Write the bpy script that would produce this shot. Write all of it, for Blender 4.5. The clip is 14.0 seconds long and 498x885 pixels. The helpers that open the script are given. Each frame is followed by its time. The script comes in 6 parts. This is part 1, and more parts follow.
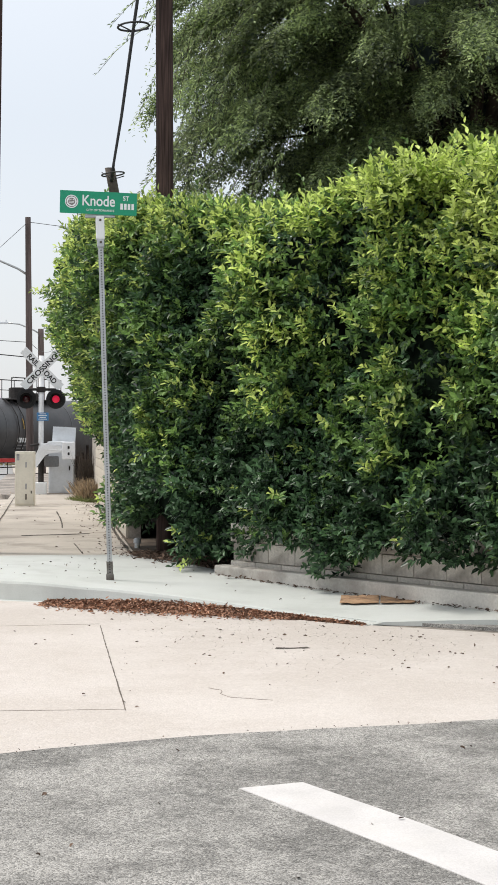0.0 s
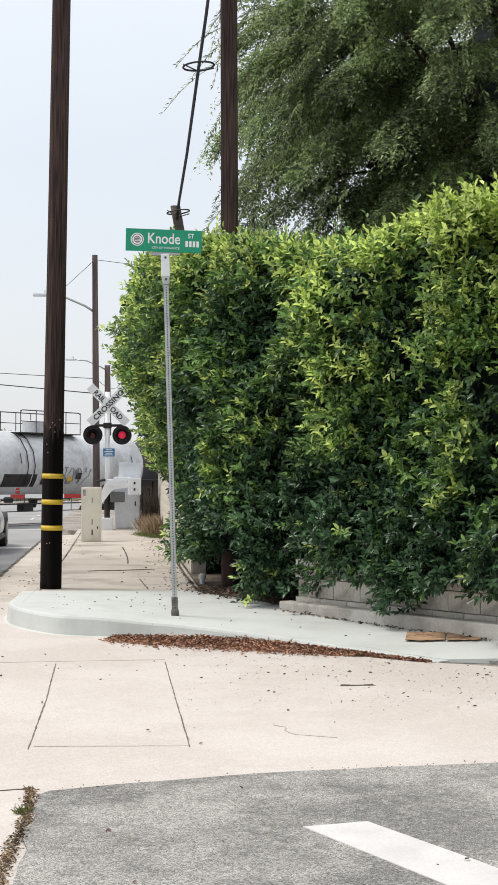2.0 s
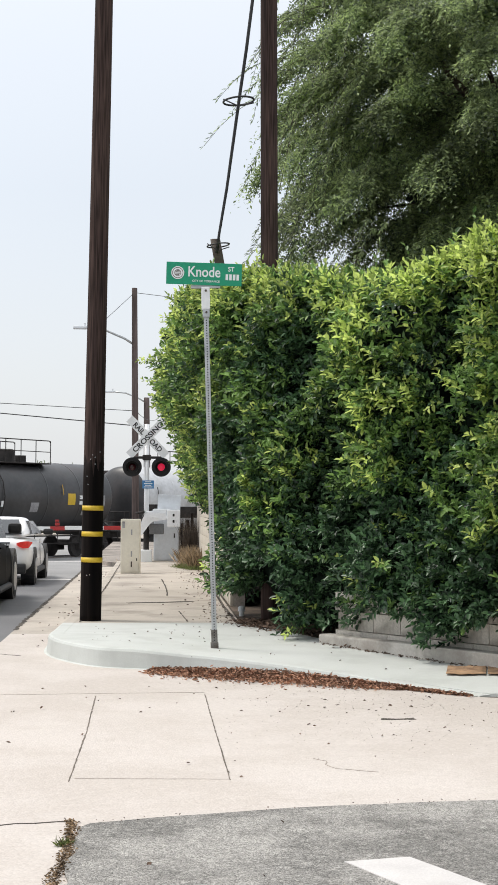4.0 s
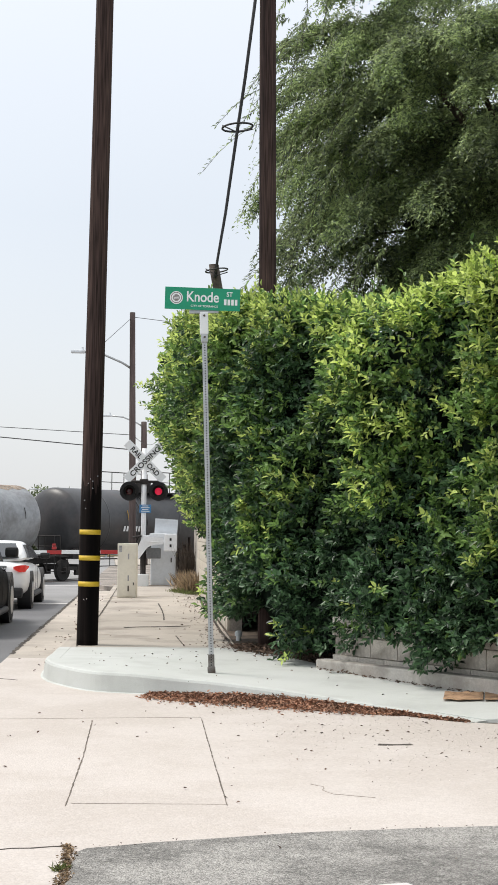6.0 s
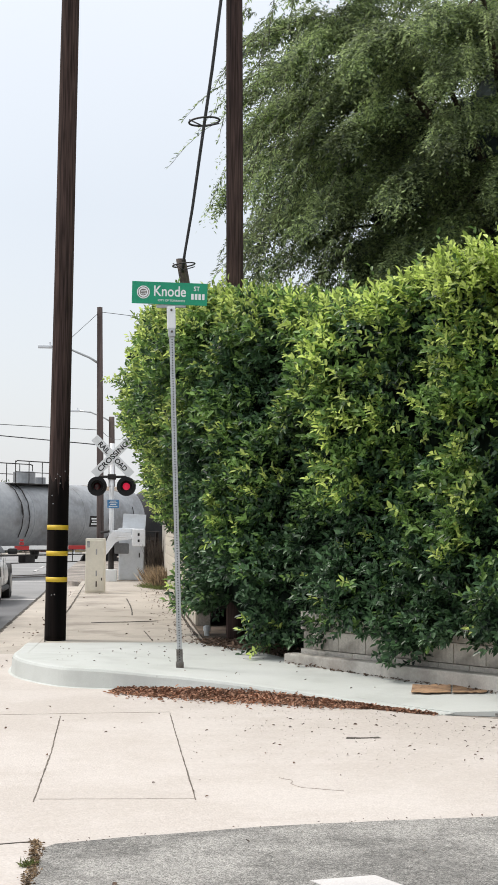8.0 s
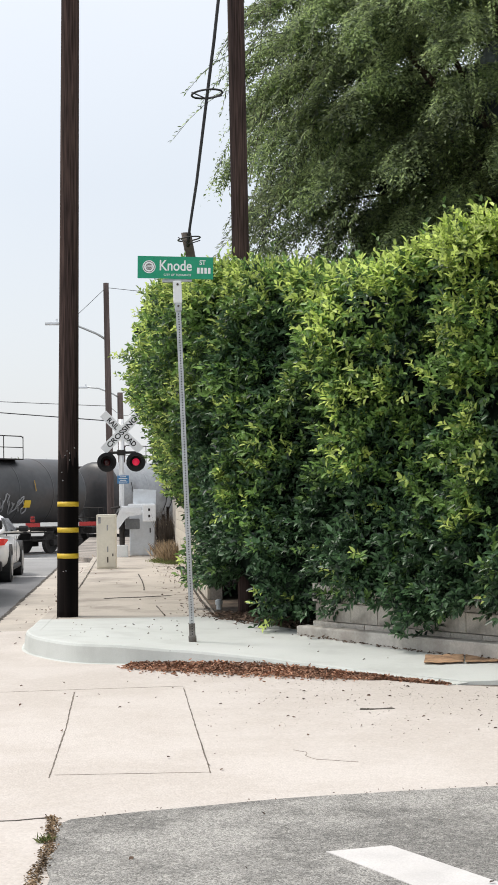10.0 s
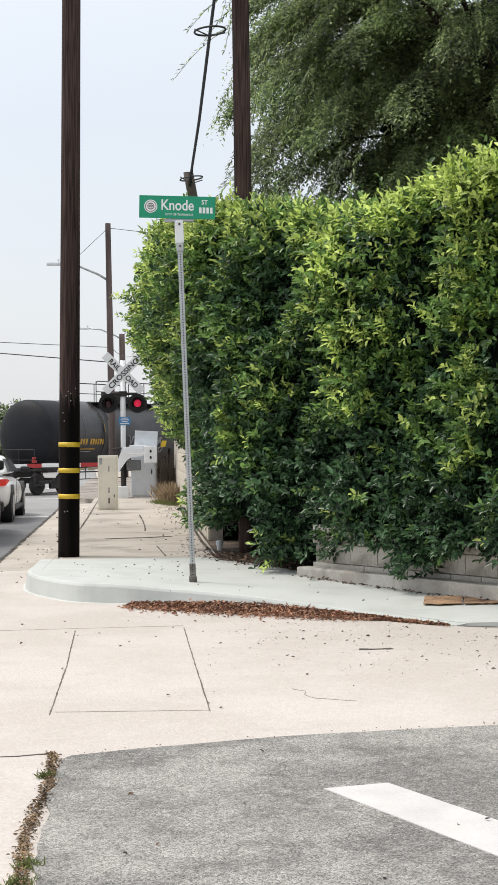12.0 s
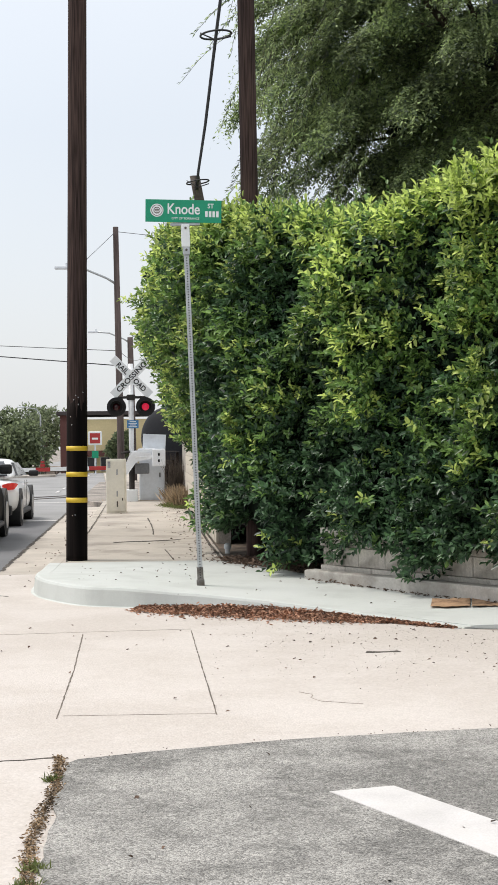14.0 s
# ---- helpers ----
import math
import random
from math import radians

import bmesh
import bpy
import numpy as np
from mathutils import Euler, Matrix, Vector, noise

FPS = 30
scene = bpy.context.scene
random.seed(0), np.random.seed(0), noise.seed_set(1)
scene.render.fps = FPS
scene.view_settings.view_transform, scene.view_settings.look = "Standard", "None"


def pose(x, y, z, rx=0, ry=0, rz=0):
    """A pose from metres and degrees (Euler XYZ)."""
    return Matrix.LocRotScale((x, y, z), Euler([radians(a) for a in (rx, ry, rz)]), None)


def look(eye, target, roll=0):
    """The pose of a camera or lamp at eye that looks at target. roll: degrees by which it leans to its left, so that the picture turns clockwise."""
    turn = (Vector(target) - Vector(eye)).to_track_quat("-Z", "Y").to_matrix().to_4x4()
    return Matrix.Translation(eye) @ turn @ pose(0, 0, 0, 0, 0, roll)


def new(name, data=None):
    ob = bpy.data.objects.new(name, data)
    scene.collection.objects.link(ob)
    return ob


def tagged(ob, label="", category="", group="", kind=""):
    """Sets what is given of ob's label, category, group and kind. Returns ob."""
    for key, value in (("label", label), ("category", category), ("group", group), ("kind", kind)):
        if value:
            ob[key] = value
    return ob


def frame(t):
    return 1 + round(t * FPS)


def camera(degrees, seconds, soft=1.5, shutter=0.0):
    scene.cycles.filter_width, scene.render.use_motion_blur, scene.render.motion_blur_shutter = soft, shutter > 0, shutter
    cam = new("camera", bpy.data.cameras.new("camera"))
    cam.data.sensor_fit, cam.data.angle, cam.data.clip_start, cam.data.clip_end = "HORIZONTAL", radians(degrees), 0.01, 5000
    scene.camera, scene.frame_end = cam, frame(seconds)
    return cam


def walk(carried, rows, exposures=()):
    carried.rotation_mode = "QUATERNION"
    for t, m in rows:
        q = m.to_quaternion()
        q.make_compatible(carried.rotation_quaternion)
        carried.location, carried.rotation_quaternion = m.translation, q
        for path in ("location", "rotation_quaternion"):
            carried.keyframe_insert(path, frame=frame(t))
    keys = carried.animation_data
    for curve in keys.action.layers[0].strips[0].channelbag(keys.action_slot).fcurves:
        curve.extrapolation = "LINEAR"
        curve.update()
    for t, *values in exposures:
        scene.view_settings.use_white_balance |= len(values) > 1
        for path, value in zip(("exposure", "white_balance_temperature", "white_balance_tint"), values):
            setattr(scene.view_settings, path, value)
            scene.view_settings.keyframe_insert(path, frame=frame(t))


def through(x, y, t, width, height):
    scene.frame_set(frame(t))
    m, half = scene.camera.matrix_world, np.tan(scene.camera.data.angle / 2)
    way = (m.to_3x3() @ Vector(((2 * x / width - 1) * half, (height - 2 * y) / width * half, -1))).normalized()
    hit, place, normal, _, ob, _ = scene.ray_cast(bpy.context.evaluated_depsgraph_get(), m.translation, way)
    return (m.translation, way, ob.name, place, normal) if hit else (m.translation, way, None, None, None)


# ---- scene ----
FOV = 20.01
cam = camera(FOV, 14.0, soft=1.6)


def view(x, y, z, yaw, pitch, roll):
    # yaw to the left from +y, pitch upwards, degrees
    a, b = radians(yaw), radians(pitch)
    ahead = Vector((-math.sin(a) * math.cos(b), math.cos(a) * math.cos(b), math.sin(b)))
    eye = Vector((x, y, z))
    return look(eye, eye + ahead, roll)


PATH = [
    (0.0, view(-0.018, 0.026, 1.553, -8.02, -0.08, 0.199)),
    (0.5, view(-0.025, 0.021, 1.554, -7.816, 0.606, -0.076)),
    (1.0, view(-0.02, 0.028, 1.552, -6.863, 1.038, -0.042)),
    (1.5, view(-0.013, 0.028, 1.555, -5.954, 1.201, 0.031)),
    (2.0, view(-0.009, 0.02, 1.556, -5.354, 1.35, 0.153)),
    (2.5, view(-0.01, 0.016, 1.556, -4.939, 1.551, 0.177)),
    (3.0, view(-0.016, 0.007, 1.556, -4.582, 1.857, 0.151)),
    (3.5, view(-0.019, 0.004, 1.561, -4.119, 2.23, 0.146)),
    (3.7, view(-0.021, 0.008, 1.558, -3.904, 2.4, 0.153)),
    (5.8, view(-0.031, -0.014, 1.557, -3.647, 3.606, 0.496)),
    (6.0, view(-0.032, -0.016, 1.558, -3.899, 3.644, 0.473)),
    (6.5, view(-0.022, -0.017, 1.559, -4.534, 3.682, 0.405)),
    (7.0, view(-0.028, -0.016, 1.555, -5.055, 3.7, 0.398)),
    (9.3, view(-0.028, 0.008, 1.555, -5.212, 2.857, -0.309)),
    (9.5, view(-0.031, 0.013, 1.555, -5.172, 2.773, -0.548)),
    (10.0, view(-0.025, 0.006, 1.556, -4.828, 2.363, -0.788)),
    (10.5, view(-0.03, 0.021, 1.552, -4.503, 1.776, -0.81)),
    (11.0, view(-0.024, 0.033, 1.548, -4.321, 1.064, -0.743)),
    (11.5, view(-0.019, 0.027, 1.545, -4.439, 0.389, -0.576)),
    (12.0, view(-0.018, 0.016, 1.545, -4.729, 0.027, -0.467)),
    (12.5, view(-0.01, 0.007, 1.551, -5.003, -0.04, -0.476)),
    (13.0, view(-0.003, 0.003, 1.549, -5.055, 0.101, -0.561)),
    (13.5, view(-0.001, 0.001, 1.549, -4.823, 0.187, -0.657)),
    (14.0, view(0, -0, 1.55, -4.37, 0.14, -0.7)),
]
walk(cam, PATH)

# ---- light ----
SUN_DIR = Vector((-0.45, 0.12, 0.87)).normalized()      # towards the veiled sun
world = bpy.data.worlds.new("overcast_sky")
scene.world = world
world.use_nodes = True
wt = world.node_tree
wt.nodes.clear()


sky = wt.nodes.new("ShaderNodeTexSky")
sky.sky_type, sky.sun_disc = "NISHITA", False
sky.sun_elevation = math.asin(SUN_DIR.z)
sky.sun_rotation = math.atan2(SUN_DIR.x, SUN_DIR.y)
sky.dust_density = 4.0
coord = wt.nodes.new("ShaderNodeTexCoord")
sep = wt.nodes.new("ShaderNodeSeparateXYZ")
wt.links.new(coord.outputs["Generated"], sep.inputs[0])
ramp = wt.nodes.new("ShaderNodeValToRGB")                  # veil of cloud, brighter overhead
ramp.color_ramp.elements[0].position = 0.0
ramp.color_ramp.elements[0].color = (0.885, 0.90, 0.915, 1)
ramp.color_ramp.elements[1].position = 1.0
ramp.color_ramp.elements[1].color = (1.5, 1.49, 1.48, 1)
e = ramp.color_ramp.elements.new(0.22)
e.color = (0.85, 0.895, 0.945, 1)
wt.links.new(sep.outputs["Z"], ramp.inputs[0])
cloud = wt.nodes.new("ShaderNodeTexNoise")
cloud.inputs["Scale"].default_value = 2.2
cloud.inputs["Detail"].default_value = 3
wt.links.new(coord.outputs["Generated"], cloud.inputs["Vector"])
soft = wt.nodes.new("ShaderNodeMapRange")
soft.inputs["To Min"].default_value, soft.inputs["To Max"].default_value = 0.95, 1.05
wt.links.new(cloud.outputs[0], soft.inputs["Value"])
veil = wt.nodes.new("ShaderNodeVectorMath")
veil.operation = "SCALE"
wt.links.new(ramp.outputs[0], veil.inputs[0])
wt.links.new(soft.outputs[0], veil.inputs["Scale"])
b_sky, b_veil = wt.nodes.new("ShaderNodeBackground"), wt.nodes.new("ShaderNodeBackground")
b_sky.inputs["Strength"].default_value = 0.05
b_veil.inputs["Strength"].default_value = 0.95
wt.links.new(sky.outputs[0], b_sky.inputs["Color"])
wt.links.new(veil.outputs[0], b_veil.inputs["Color"])
add = wt.nodes.new("ShaderNodeAddShader")
wt.links.new(b_sky.outputs[0], add.inputs[0])
wt.links.new(b_veil.outputs[0], add.inputs[1])
wo = wt.nodes.new("ShaderNodeOutputWorld")
wt.links.new(add.outputs[0], wo.inputs["Surface"])

sun = new("sun", bpy.data.lights.new("sun", "SUN"))
sun.data.energy, sun.data.angle, sun.data.color = 2.4, radians(14), (1.0, 0.955, 0.89)
sun.matrix_world = look(SUN_DIR * 60, (0, 0, 0))
scene.view_settings.exposure = -0.22


# ---- materials ----
def srgb(r, g, b):
    f = lambda c: (c / 255 / 12.92) if c <= 10 else ((c / 255 + 0.055) / 1.055) ** 2.4
    return (f(r), f(g), f(b), 1)


def material(name, color, rough=0.8, metal=0.0, vary=0.12, grain=40.0, blotch=1.5, bump=0.15, tint=None,
             island=0.0, objrand=0.0, spec=0.5, contrast=0.2, squash=1.0, emit=None, power=0.0, stain=None, stain_amount=0.0, stain_scale=0.6):
    """A surface with fine grain, broad blotches, a little relief, and optional stains."""
    m = bpy.data.materials.new(name)
    m.use_nodes = True
    t = m.node_tree
    bsdf = t.nodes["Principled BSDF"]
    bsdf.inputs["Roughness"].default_value = rough
    bsdf.inputs["Metallic"].default_value = metal
    bsdf.inputs["Specular IOR Level"].default_value = spec
    co = t.nodes.new("ShaderNodeTexCoord")
    n1, n2 = t.nodes.new("ShaderNodeTexNoise"), t.nodes.new("ShaderNodeTexNoise")
    n1.inputs["Scale"].default_value, n1.inputs["Detail"].default_value = grain, 6
    n2.inputs["Scale"].default_value, n2.inputs["Detail"].default_value = blotch, 5
    stretch = t.nodes.new("ShaderNodeMapping")
    stretch.inputs["Scale"].default_value = (1, 1, squash)
    t.links.new(co.outputs["Object"], stretch.inputs["Vector"])
    for n in (n1, n2):
        t.links.new(stretch.outputs[0], n.inputs["Vector"])
    mix = t.nodes.new("ShaderNodeMix")
    mix.data_type, mix.blend_type = "RGBA", "MIX"
    c = color if len(color) == 4 else (*color, 1)
    d = tint or tuple(max(0, x * (1 - 2.2 * vary)) for x in c[:3])
    mix.inputs["A"].default_value = c
    mix.inputs["B"].default_value = (*d[:3], 1)
    mr = t.nodes.new("ShaderNodeMapRange")
    mr.inputs["From Min"].default_value, mr.inputs["From Max"].default_value = 0.35, 0.68
    t.links.new(n2.outputs[0], mr.inputs["Value"])
    t.links.new(mr.outputs[0], mix.inputs["Factor"])
    hsv = t.nodes.new("ShaderNodeHueSaturation")
    t.links.new(mix.outputs["Result"], hsv.inputs["Color"])
    g = t.nodes.new("ShaderNodeMapRange")
    g.inputs["From Min"].default_value, g.inputs["From Max"].default_value = 0.5 - contrast, 0.5 + contrast
    g.inputs["To Min"].default_value, g.inputs["To Max"].default_value = 1 - vary, 1 + vary
    t.links.new(n1.outputs[0], g.inputs["Value"])
    val = g.outputs[0]
    for amount, kind, socket in ((island, "ShaderNodeNewGeometry", "Random Per Island"), (objrand, "ShaderNodeObjectInfo", "Random")):
        if amount:
            src = t.nodes.new(kind)
            r = t.nodes.new("ShaderNodeMapRange")
            r.inputs["To Min"].default_value, r.inputs["To Max"].default_value = 1 - amount, 1 + amount
            t.links.new(src.outputs[socket], r.inputs["Value"])
            mul = t.nodes.new("ShaderNodeMath")
            mul.operation = "MULTIPLY"
            t.links.new(val, mul.inputs[0])
            t.links.new(r.outputs[0], mul.inputs[1])
            val = mul.outputs[0]
    t.links.new(val, hsv.inputs["Value"])
    out = hsv.outputs["Color"]
    if stain_amount:
        n3 = t.nodes.new("ShaderNodeTexNoise")
        n3.inputs["Scale"].default_value, n3.inputs["Detail"].default_value = stain_scale, 8
        n3.inputs["Roughness"].default_value = 0.65
        t.links.new(co.outputs["Object"], n3.inputs["Vector"])
        r3 = t.nodes.new("ShaderNodeMapRange")
        r3.inputs["From Min"].default_value, r3.inputs["From Max"].default_value = 0.5, 0.66
        r3.inputs["To Max"].default_value = stain_amount
        t.links.new(n3.outputs[0], r3.inputs["Value"])
        m3 = t.nodes.new("ShaderNodeMix")
        m3.data_type = "RGBA"
        m3.inputs["B"].default_value = (*stain[:3], 1)
        t.links.new(r3.outputs[0], m3.inputs["Factor"])
        t.links.new(out, m3.inputs["A"])
        out = m3.outputs["Result"]
    t.links.new(out, bsdf.inputs["Base Color"])
    if bump:
        bp = t.nodes.new("ShaderNodeBump")
        bp.inputs["Strength"].default_value = bump
        bp.inputs["Distance"].default_value = 0.01
        t.links.new(n1.outputs[0], bp.inputs["Height"])
        t.links.new(bp.outputs[0], bsdf.inputs["Normal"])
    if emit:
        bsdf.inputs["Emission Color"].default_value = (*emit[:3], 1)
        bsdf.inputs["Emission Strength"].default_value = power
    return m


def leaf_material(name, color, spread=0.35, rough=0.45, through=0.35, tip=None, clump=0.25):
    """Leaves: each one its own tone, glossy above, letting some light through."""
    m = bpy.data.materials.new(name)
    m.use_nodes = True
    t = m.node_tree
    bsdf = t.nodes["Principled BSDF"]
    geo = t.nodes.new("ShaderNodeNewGeometry")
    rampn = t.nodes.new("ShaderNodeValToRGB")
    c = color[:3]
    rampn.color_ramp.elements[0].color = (*[x * (1 - spread) for x in c], 1)
    rampn.color_ramp.elements[1].color = (*[x * (1 + spread) for x in (tip or c)[:3]], 1)
    t.links.new(geo.outputs["Random Per Island"], rampn.inputs[0])
    co = t.nodes.new("ShaderNodeTexCoord")
    n2 = t.nodes.new("ShaderNodeTexNoise")
    n2.inputs["Scale"].default_value = 0.9
    t.links.new(co.outputs["Object"], n2.inputs["Vector"])
    hsv = t.nodes.new("ShaderNodeHueSaturation")
    r = t.nodes.new("ShaderNodeMapRange")
    r.inputs["From Min"].default_value, r.inputs["From Max"].default_value = 0.3, 0.7
    r.inputs["To Min"].default_value, r.inputs["To Max"].default_value = 1 - clump, 1 + clump
    t.links.new(n2.outputs[0], r.inputs["Value"])
    t.links.new(r.outputs[0], hsv.inputs["Value"])
    t.links.new(rampn.outputs[0], hsv.inputs["Color"])
    t.links.new(hsv.outputs[0], bsdf.inputs["Base Color"])
    bsdf.inputs["Roughness"].default_value = rough
    tr = t.nodes.new("ShaderNodeBsdfTranslucent")
    t.links.new(hsv.outputs[0], tr.inputs["Color"])
    mx = t.nodes.new("ShaderNodeMixShader")
    mx.inputs[0].default_value = through
    t.links.new(bsdf.outputs[0], mx.inputs[1])
    t.links.new(tr.outputs[0], mx.inputs[2])
    t.links.new(mx.outputs[0], t.nodes["Material Output"].inputs["Surface"])
    return m




def aggregate(name, dark, mid, pale, stone=150.0, patch=1.2, bump=0.8):
    """Worn asphalt: broad pale and dark wear, and stones each of their own tone standing out of the binder."""
    m = bpy.data.materials.new(name)
    m.use_nodes = True
    t = m.node_tree
    bsdf = t.nodes["Principled BSDF"]
    bsdf.inputs["Roughness"].default_value = 0.95
    bsdf.inputs["Specular IOR Level"].default_value = 0.15
    co = t.nodes.new("ShaderNodeTexCoord")

    def field(kind, scale, detail=0, rough=0.5):
        n = t.nodes.new(kind)
        n.inputs["Scale"].default_value = scale
        if detail:
            n.inputs["Detail"].default_value, n.inputs["Roughness"].default_value = detail, rough
        t.links.new(co.outputs["Object"], n.inputs["Vector"])
        return n

    def remap(out, a, b, c, d):
        r = t.nodes.new("ShaderNodeMapRange")
        for key, v in zip(("From Min", "From Max", "To Min", "To Max"), (a, b, c, d)):
            r.inputs[key].default_value = v
        t.links.new(out, r.inputs["Value"])
        return r.outputs[0]

    def blend(fac, a, b):
        x = t.nodes.new("ShaderNodeMix")
        x.data_type = "RGBA"
        t.links.new(fac, x.inputs["Factor"])
        for key, v in (("A", a), ("B", b)):
            if isinstance(v, tuple):
                x.inputs[key].default_value = (*v, 1)
            else:
                t.links.new(v, x.inputs[key])
        return x.outputs["Result"]

    wear = field("ShaderNodeTexNoise", patch, 9, 0.72)
    fine = field("ShaderNodeTexNoise", 26.0, 6, 0.7)
    stones = field("ShaderNodeTexVoronoi", stone)
    base = blend(remap(wear.outputs[0], 0.43, 0.58, 0, 1), dark, mid)
    base = blend(remap(fine.outputs[0], 0.48, 0.72, 0, 0.6), base, pale)
    sep_ = t.nodes.new("ShaderNodeSeparateColor")
    t.links.new(stones.outputs["Color"], sep_.inputs[0])
    hsv = t.nodes.new("ShaderNodeHueSaturation")
    t.links.new(base, hsv.inputs["Color"])
    t.links.new(remap(sep_.outputs[0], 0, 1, 0.52, 1.48), hsv.inputs["Value"])
    t.links.new(hsv.outputs[0], bsdf.inputs["Base Color"])
    bp = t.nodes.new("ShaderNodeBump")
    bp.inputs["Strength"].default_value, bp.inputs["Distance"].default_value = bump, 0.006
    t.links.new(stones.outputs["Distance"], bp.inputs["Height"])
    bp.invert = True
    t.links.new(bp.outputs[0], bsdf.inputs["Normal"])
    return m


M_ASPHALT = aggregate("worn_asphalt", (0.190, 0.185, 0.174), (0.335, 0.325, 0.305), (0.45, 0.435, 0.405))
M_ROADPALE = material("bleached_road_asphalt", (0.30, 0.298, 0.295), 0.9, vary=0.12, grain=50, blotch=0.4, bump=0.2)
M_ROAD = material("road_asphalt", (0.175, 0.176, 0.182), 0.9, vary=0.12, grain=60, blotch=0.5, bump=0.2)
M_CONC = aggregate("pale_road_concrete", (0.50, 0.455, 0.415), (0.555, 0.512, 0.475), (0.585, 0.545, 0.51), stone=75.0, patch=0.7, bump=0.35)
for node_ in M_CONC.node_tree.nodes:                       # cement: stones barely differ from the paste
    if node_.type == "MAP_RANGE" and abs(node_.inputs["To Max"].default_value - 1.48) < 0.01:
        node_.inputs["To Min"].default_value, node_.inputs["To Max"].default_value = 0.93, 1.05
M_NEWCONC = material("new_corner_concrete", (0.555, 0.573, 0.55), 0.8, vary=0.04, grain=90, blotch=0.9, bump=0.08,
                     tint=(0.50, 0.52, 0.49), stain=(0.42, 0.43, 0.41), stain_amount=0.45, stain_scale=1.8)
M_OLDCONC = material("old_walk_concrete", (0.47, 0.425, 0.37), 0.9, vary=0.08, grain=60, blotch=1.2, bump=0.15,
                     tint=(0.41, 0.37, 0.32), objrand=0.06, stain=(0.24, 0.21, 0.18), stain_amount=0.75, stain_scale=1.1)
M_GUTTER = material("gutter_concrete", (0.52, 0.47, 0.41), 0.9, vary=0.08, grain=60, blotch=1.2, bump=0.15,
                    stain=(0.26, 0.22, 0.19), stain_amount=0.5, stain_scale=1.1)
M_PAINT = material("road_paint", (0.62, 0.60, 0.585), 0.75, vary=0.08, grain=120, blotch=3, bump=0.2,
                   stain=(0.55, 0.53, 0.5), stain_amount=0.35, stain_scale=5)
M_JOINT = material("joint_dirt", (0.10, 0.085, 0.07), 0.95, vary=0.3, grain=60)
M_FAINT = material("faint_joint_dirt", (0.17, 0.145, 0.12), 0.95, vary=0.2, grain=60)
M_FAINTER = material("pale_joint_dust", (0.40, 0.355, 0.31), 0.95, vary=0.2, grain=60)
M_DIRT = material("dry_soil", (0.20, 0.15, 0.11), 0.95, vary=0.3, grain=40, blotch=3, bump=0.6)
M_BLOCK = material("cream_block", (0.72, 0.67, 0.60), 0.9, vary=0.14, grain=55, blotch=3.5, bump=0.6, objrand=0.09,
                   stain=(0.22, 0.185, 0.15), stain_amount=0.8, stain_scale=3.2)
M_MORTAR = material("grey_mortar", (0.44, 0.40, 0.35), 0.95, vary=0.2, grain=40, blotch=3, bump=0.3)
M_EDGING = material("grey_edging_concrete", (0.56, 0.535, 0.49), 0.9, vary=0.1, grain=50, blotch=1.6, bump=0.15,
                    stain=(0.22, 0.19, 0.165), stain_amount=0.6, stain_scale=1.6)
M_CREAMWALL = material("cream_plaster", (0.60, 0.55, 0.46), 0.9, vary=0.06, grain=50, blotch=1.2, bump=0.2,
                       stain=(0.35, 0.3, 0.24), stain_amount=0.4, stain_scale=1.5)
M_GRAVEL = material("pale_gravel", (0.36, 0.32, 0.28), 0.95, vary=0.3, grain=25, blotch=1.0, bump=0.4)
M_POLE = material("dark_creosoted_wood", (0.062, 0.040, 0.034), 0.9, spec=0.2, vary=0.55, grain=60, blotch=7, bump=0.5, squash=0.035, contrast=0.15,
                  tint=(0.022, 0.014, 0.013))
# weathered far pole wood, its colour paled to paint in distance haze
M_FARPOLE = material("hazed_far_pole_wood", (0.135, 0.105, 0.098), 0.9, spec=0.2, vary=0.3, grain=40, blotch=3, bump=0.4, squash=0.05)
M_POLEBASE = material("tarred_wood", (0.017, 0.012, 0.0105), 0.95, spec=0.15, vary=0.5, grain=40, blotch=5, bump=0.5, squash=0.05)
M_GREYWOOD = material("weathered_grey_wood", (0.12, 0.10, 0.085), 0.9, vary=0.25, grain=25, blotch=3, bump=0.4)
M_YELLOW = material("yellow_band", (0.70, 0.47, 0.03), 0.5, vary=0.08, grain=30, bump=0.05)
M_GALV = material("galvanised_steel", (0.50, 0.52, 0.53), 0.42, 0.7, vary=0.1, grain=40, blotch=6, bump=0.03)
M_DIRTYGALV = material("grimy_galvanised_steel", (0.21, 0.20, 0.185), 0.7, 0.3, vary=0.3, grain=60, blotch=14, bump=0.2,
                       tint=(0.09, 0.07, 0.055))
M_GREYDARK = material("dull_grey_casting", (0.15, 0.155, 0.16), 0.6, vary=0.12, grain=20, blotch=3, bump=0.05)
M_HOLE = material("dark_hole", (0.03, 0.03, 0.03), 0.9, vary=0.1)
M_GREEN = material("green_sign_sheeting", srgb(0, 146, 108), 0.4, vary=0.04, grain=30, blotch=3, bump=0.0)
M_WHITE = material("white_sheeting", (0.80, 0.82, 0.82), 0.45, vary=0.03, grain=30, bump=0.0)
M_BLACKM = material("black_metal", (0.010, 0.010, 0.011), 0.75, vary=0.2, grain=30, bump=0.05)
M_WIRE = material("dark_wire", (0.03, 0.03, 0.032), 0.6, vary=0.1)
M_BEIGE = material("beige_cabinet_paint", (0.78, 0.745, 0.64), 0.55, vary=0.05, grain=20, blotch=2, bump=0.03,
                   stain=(0.36, 0.32, 0.25), stain_amount=0.3, stain_scale=2.5)
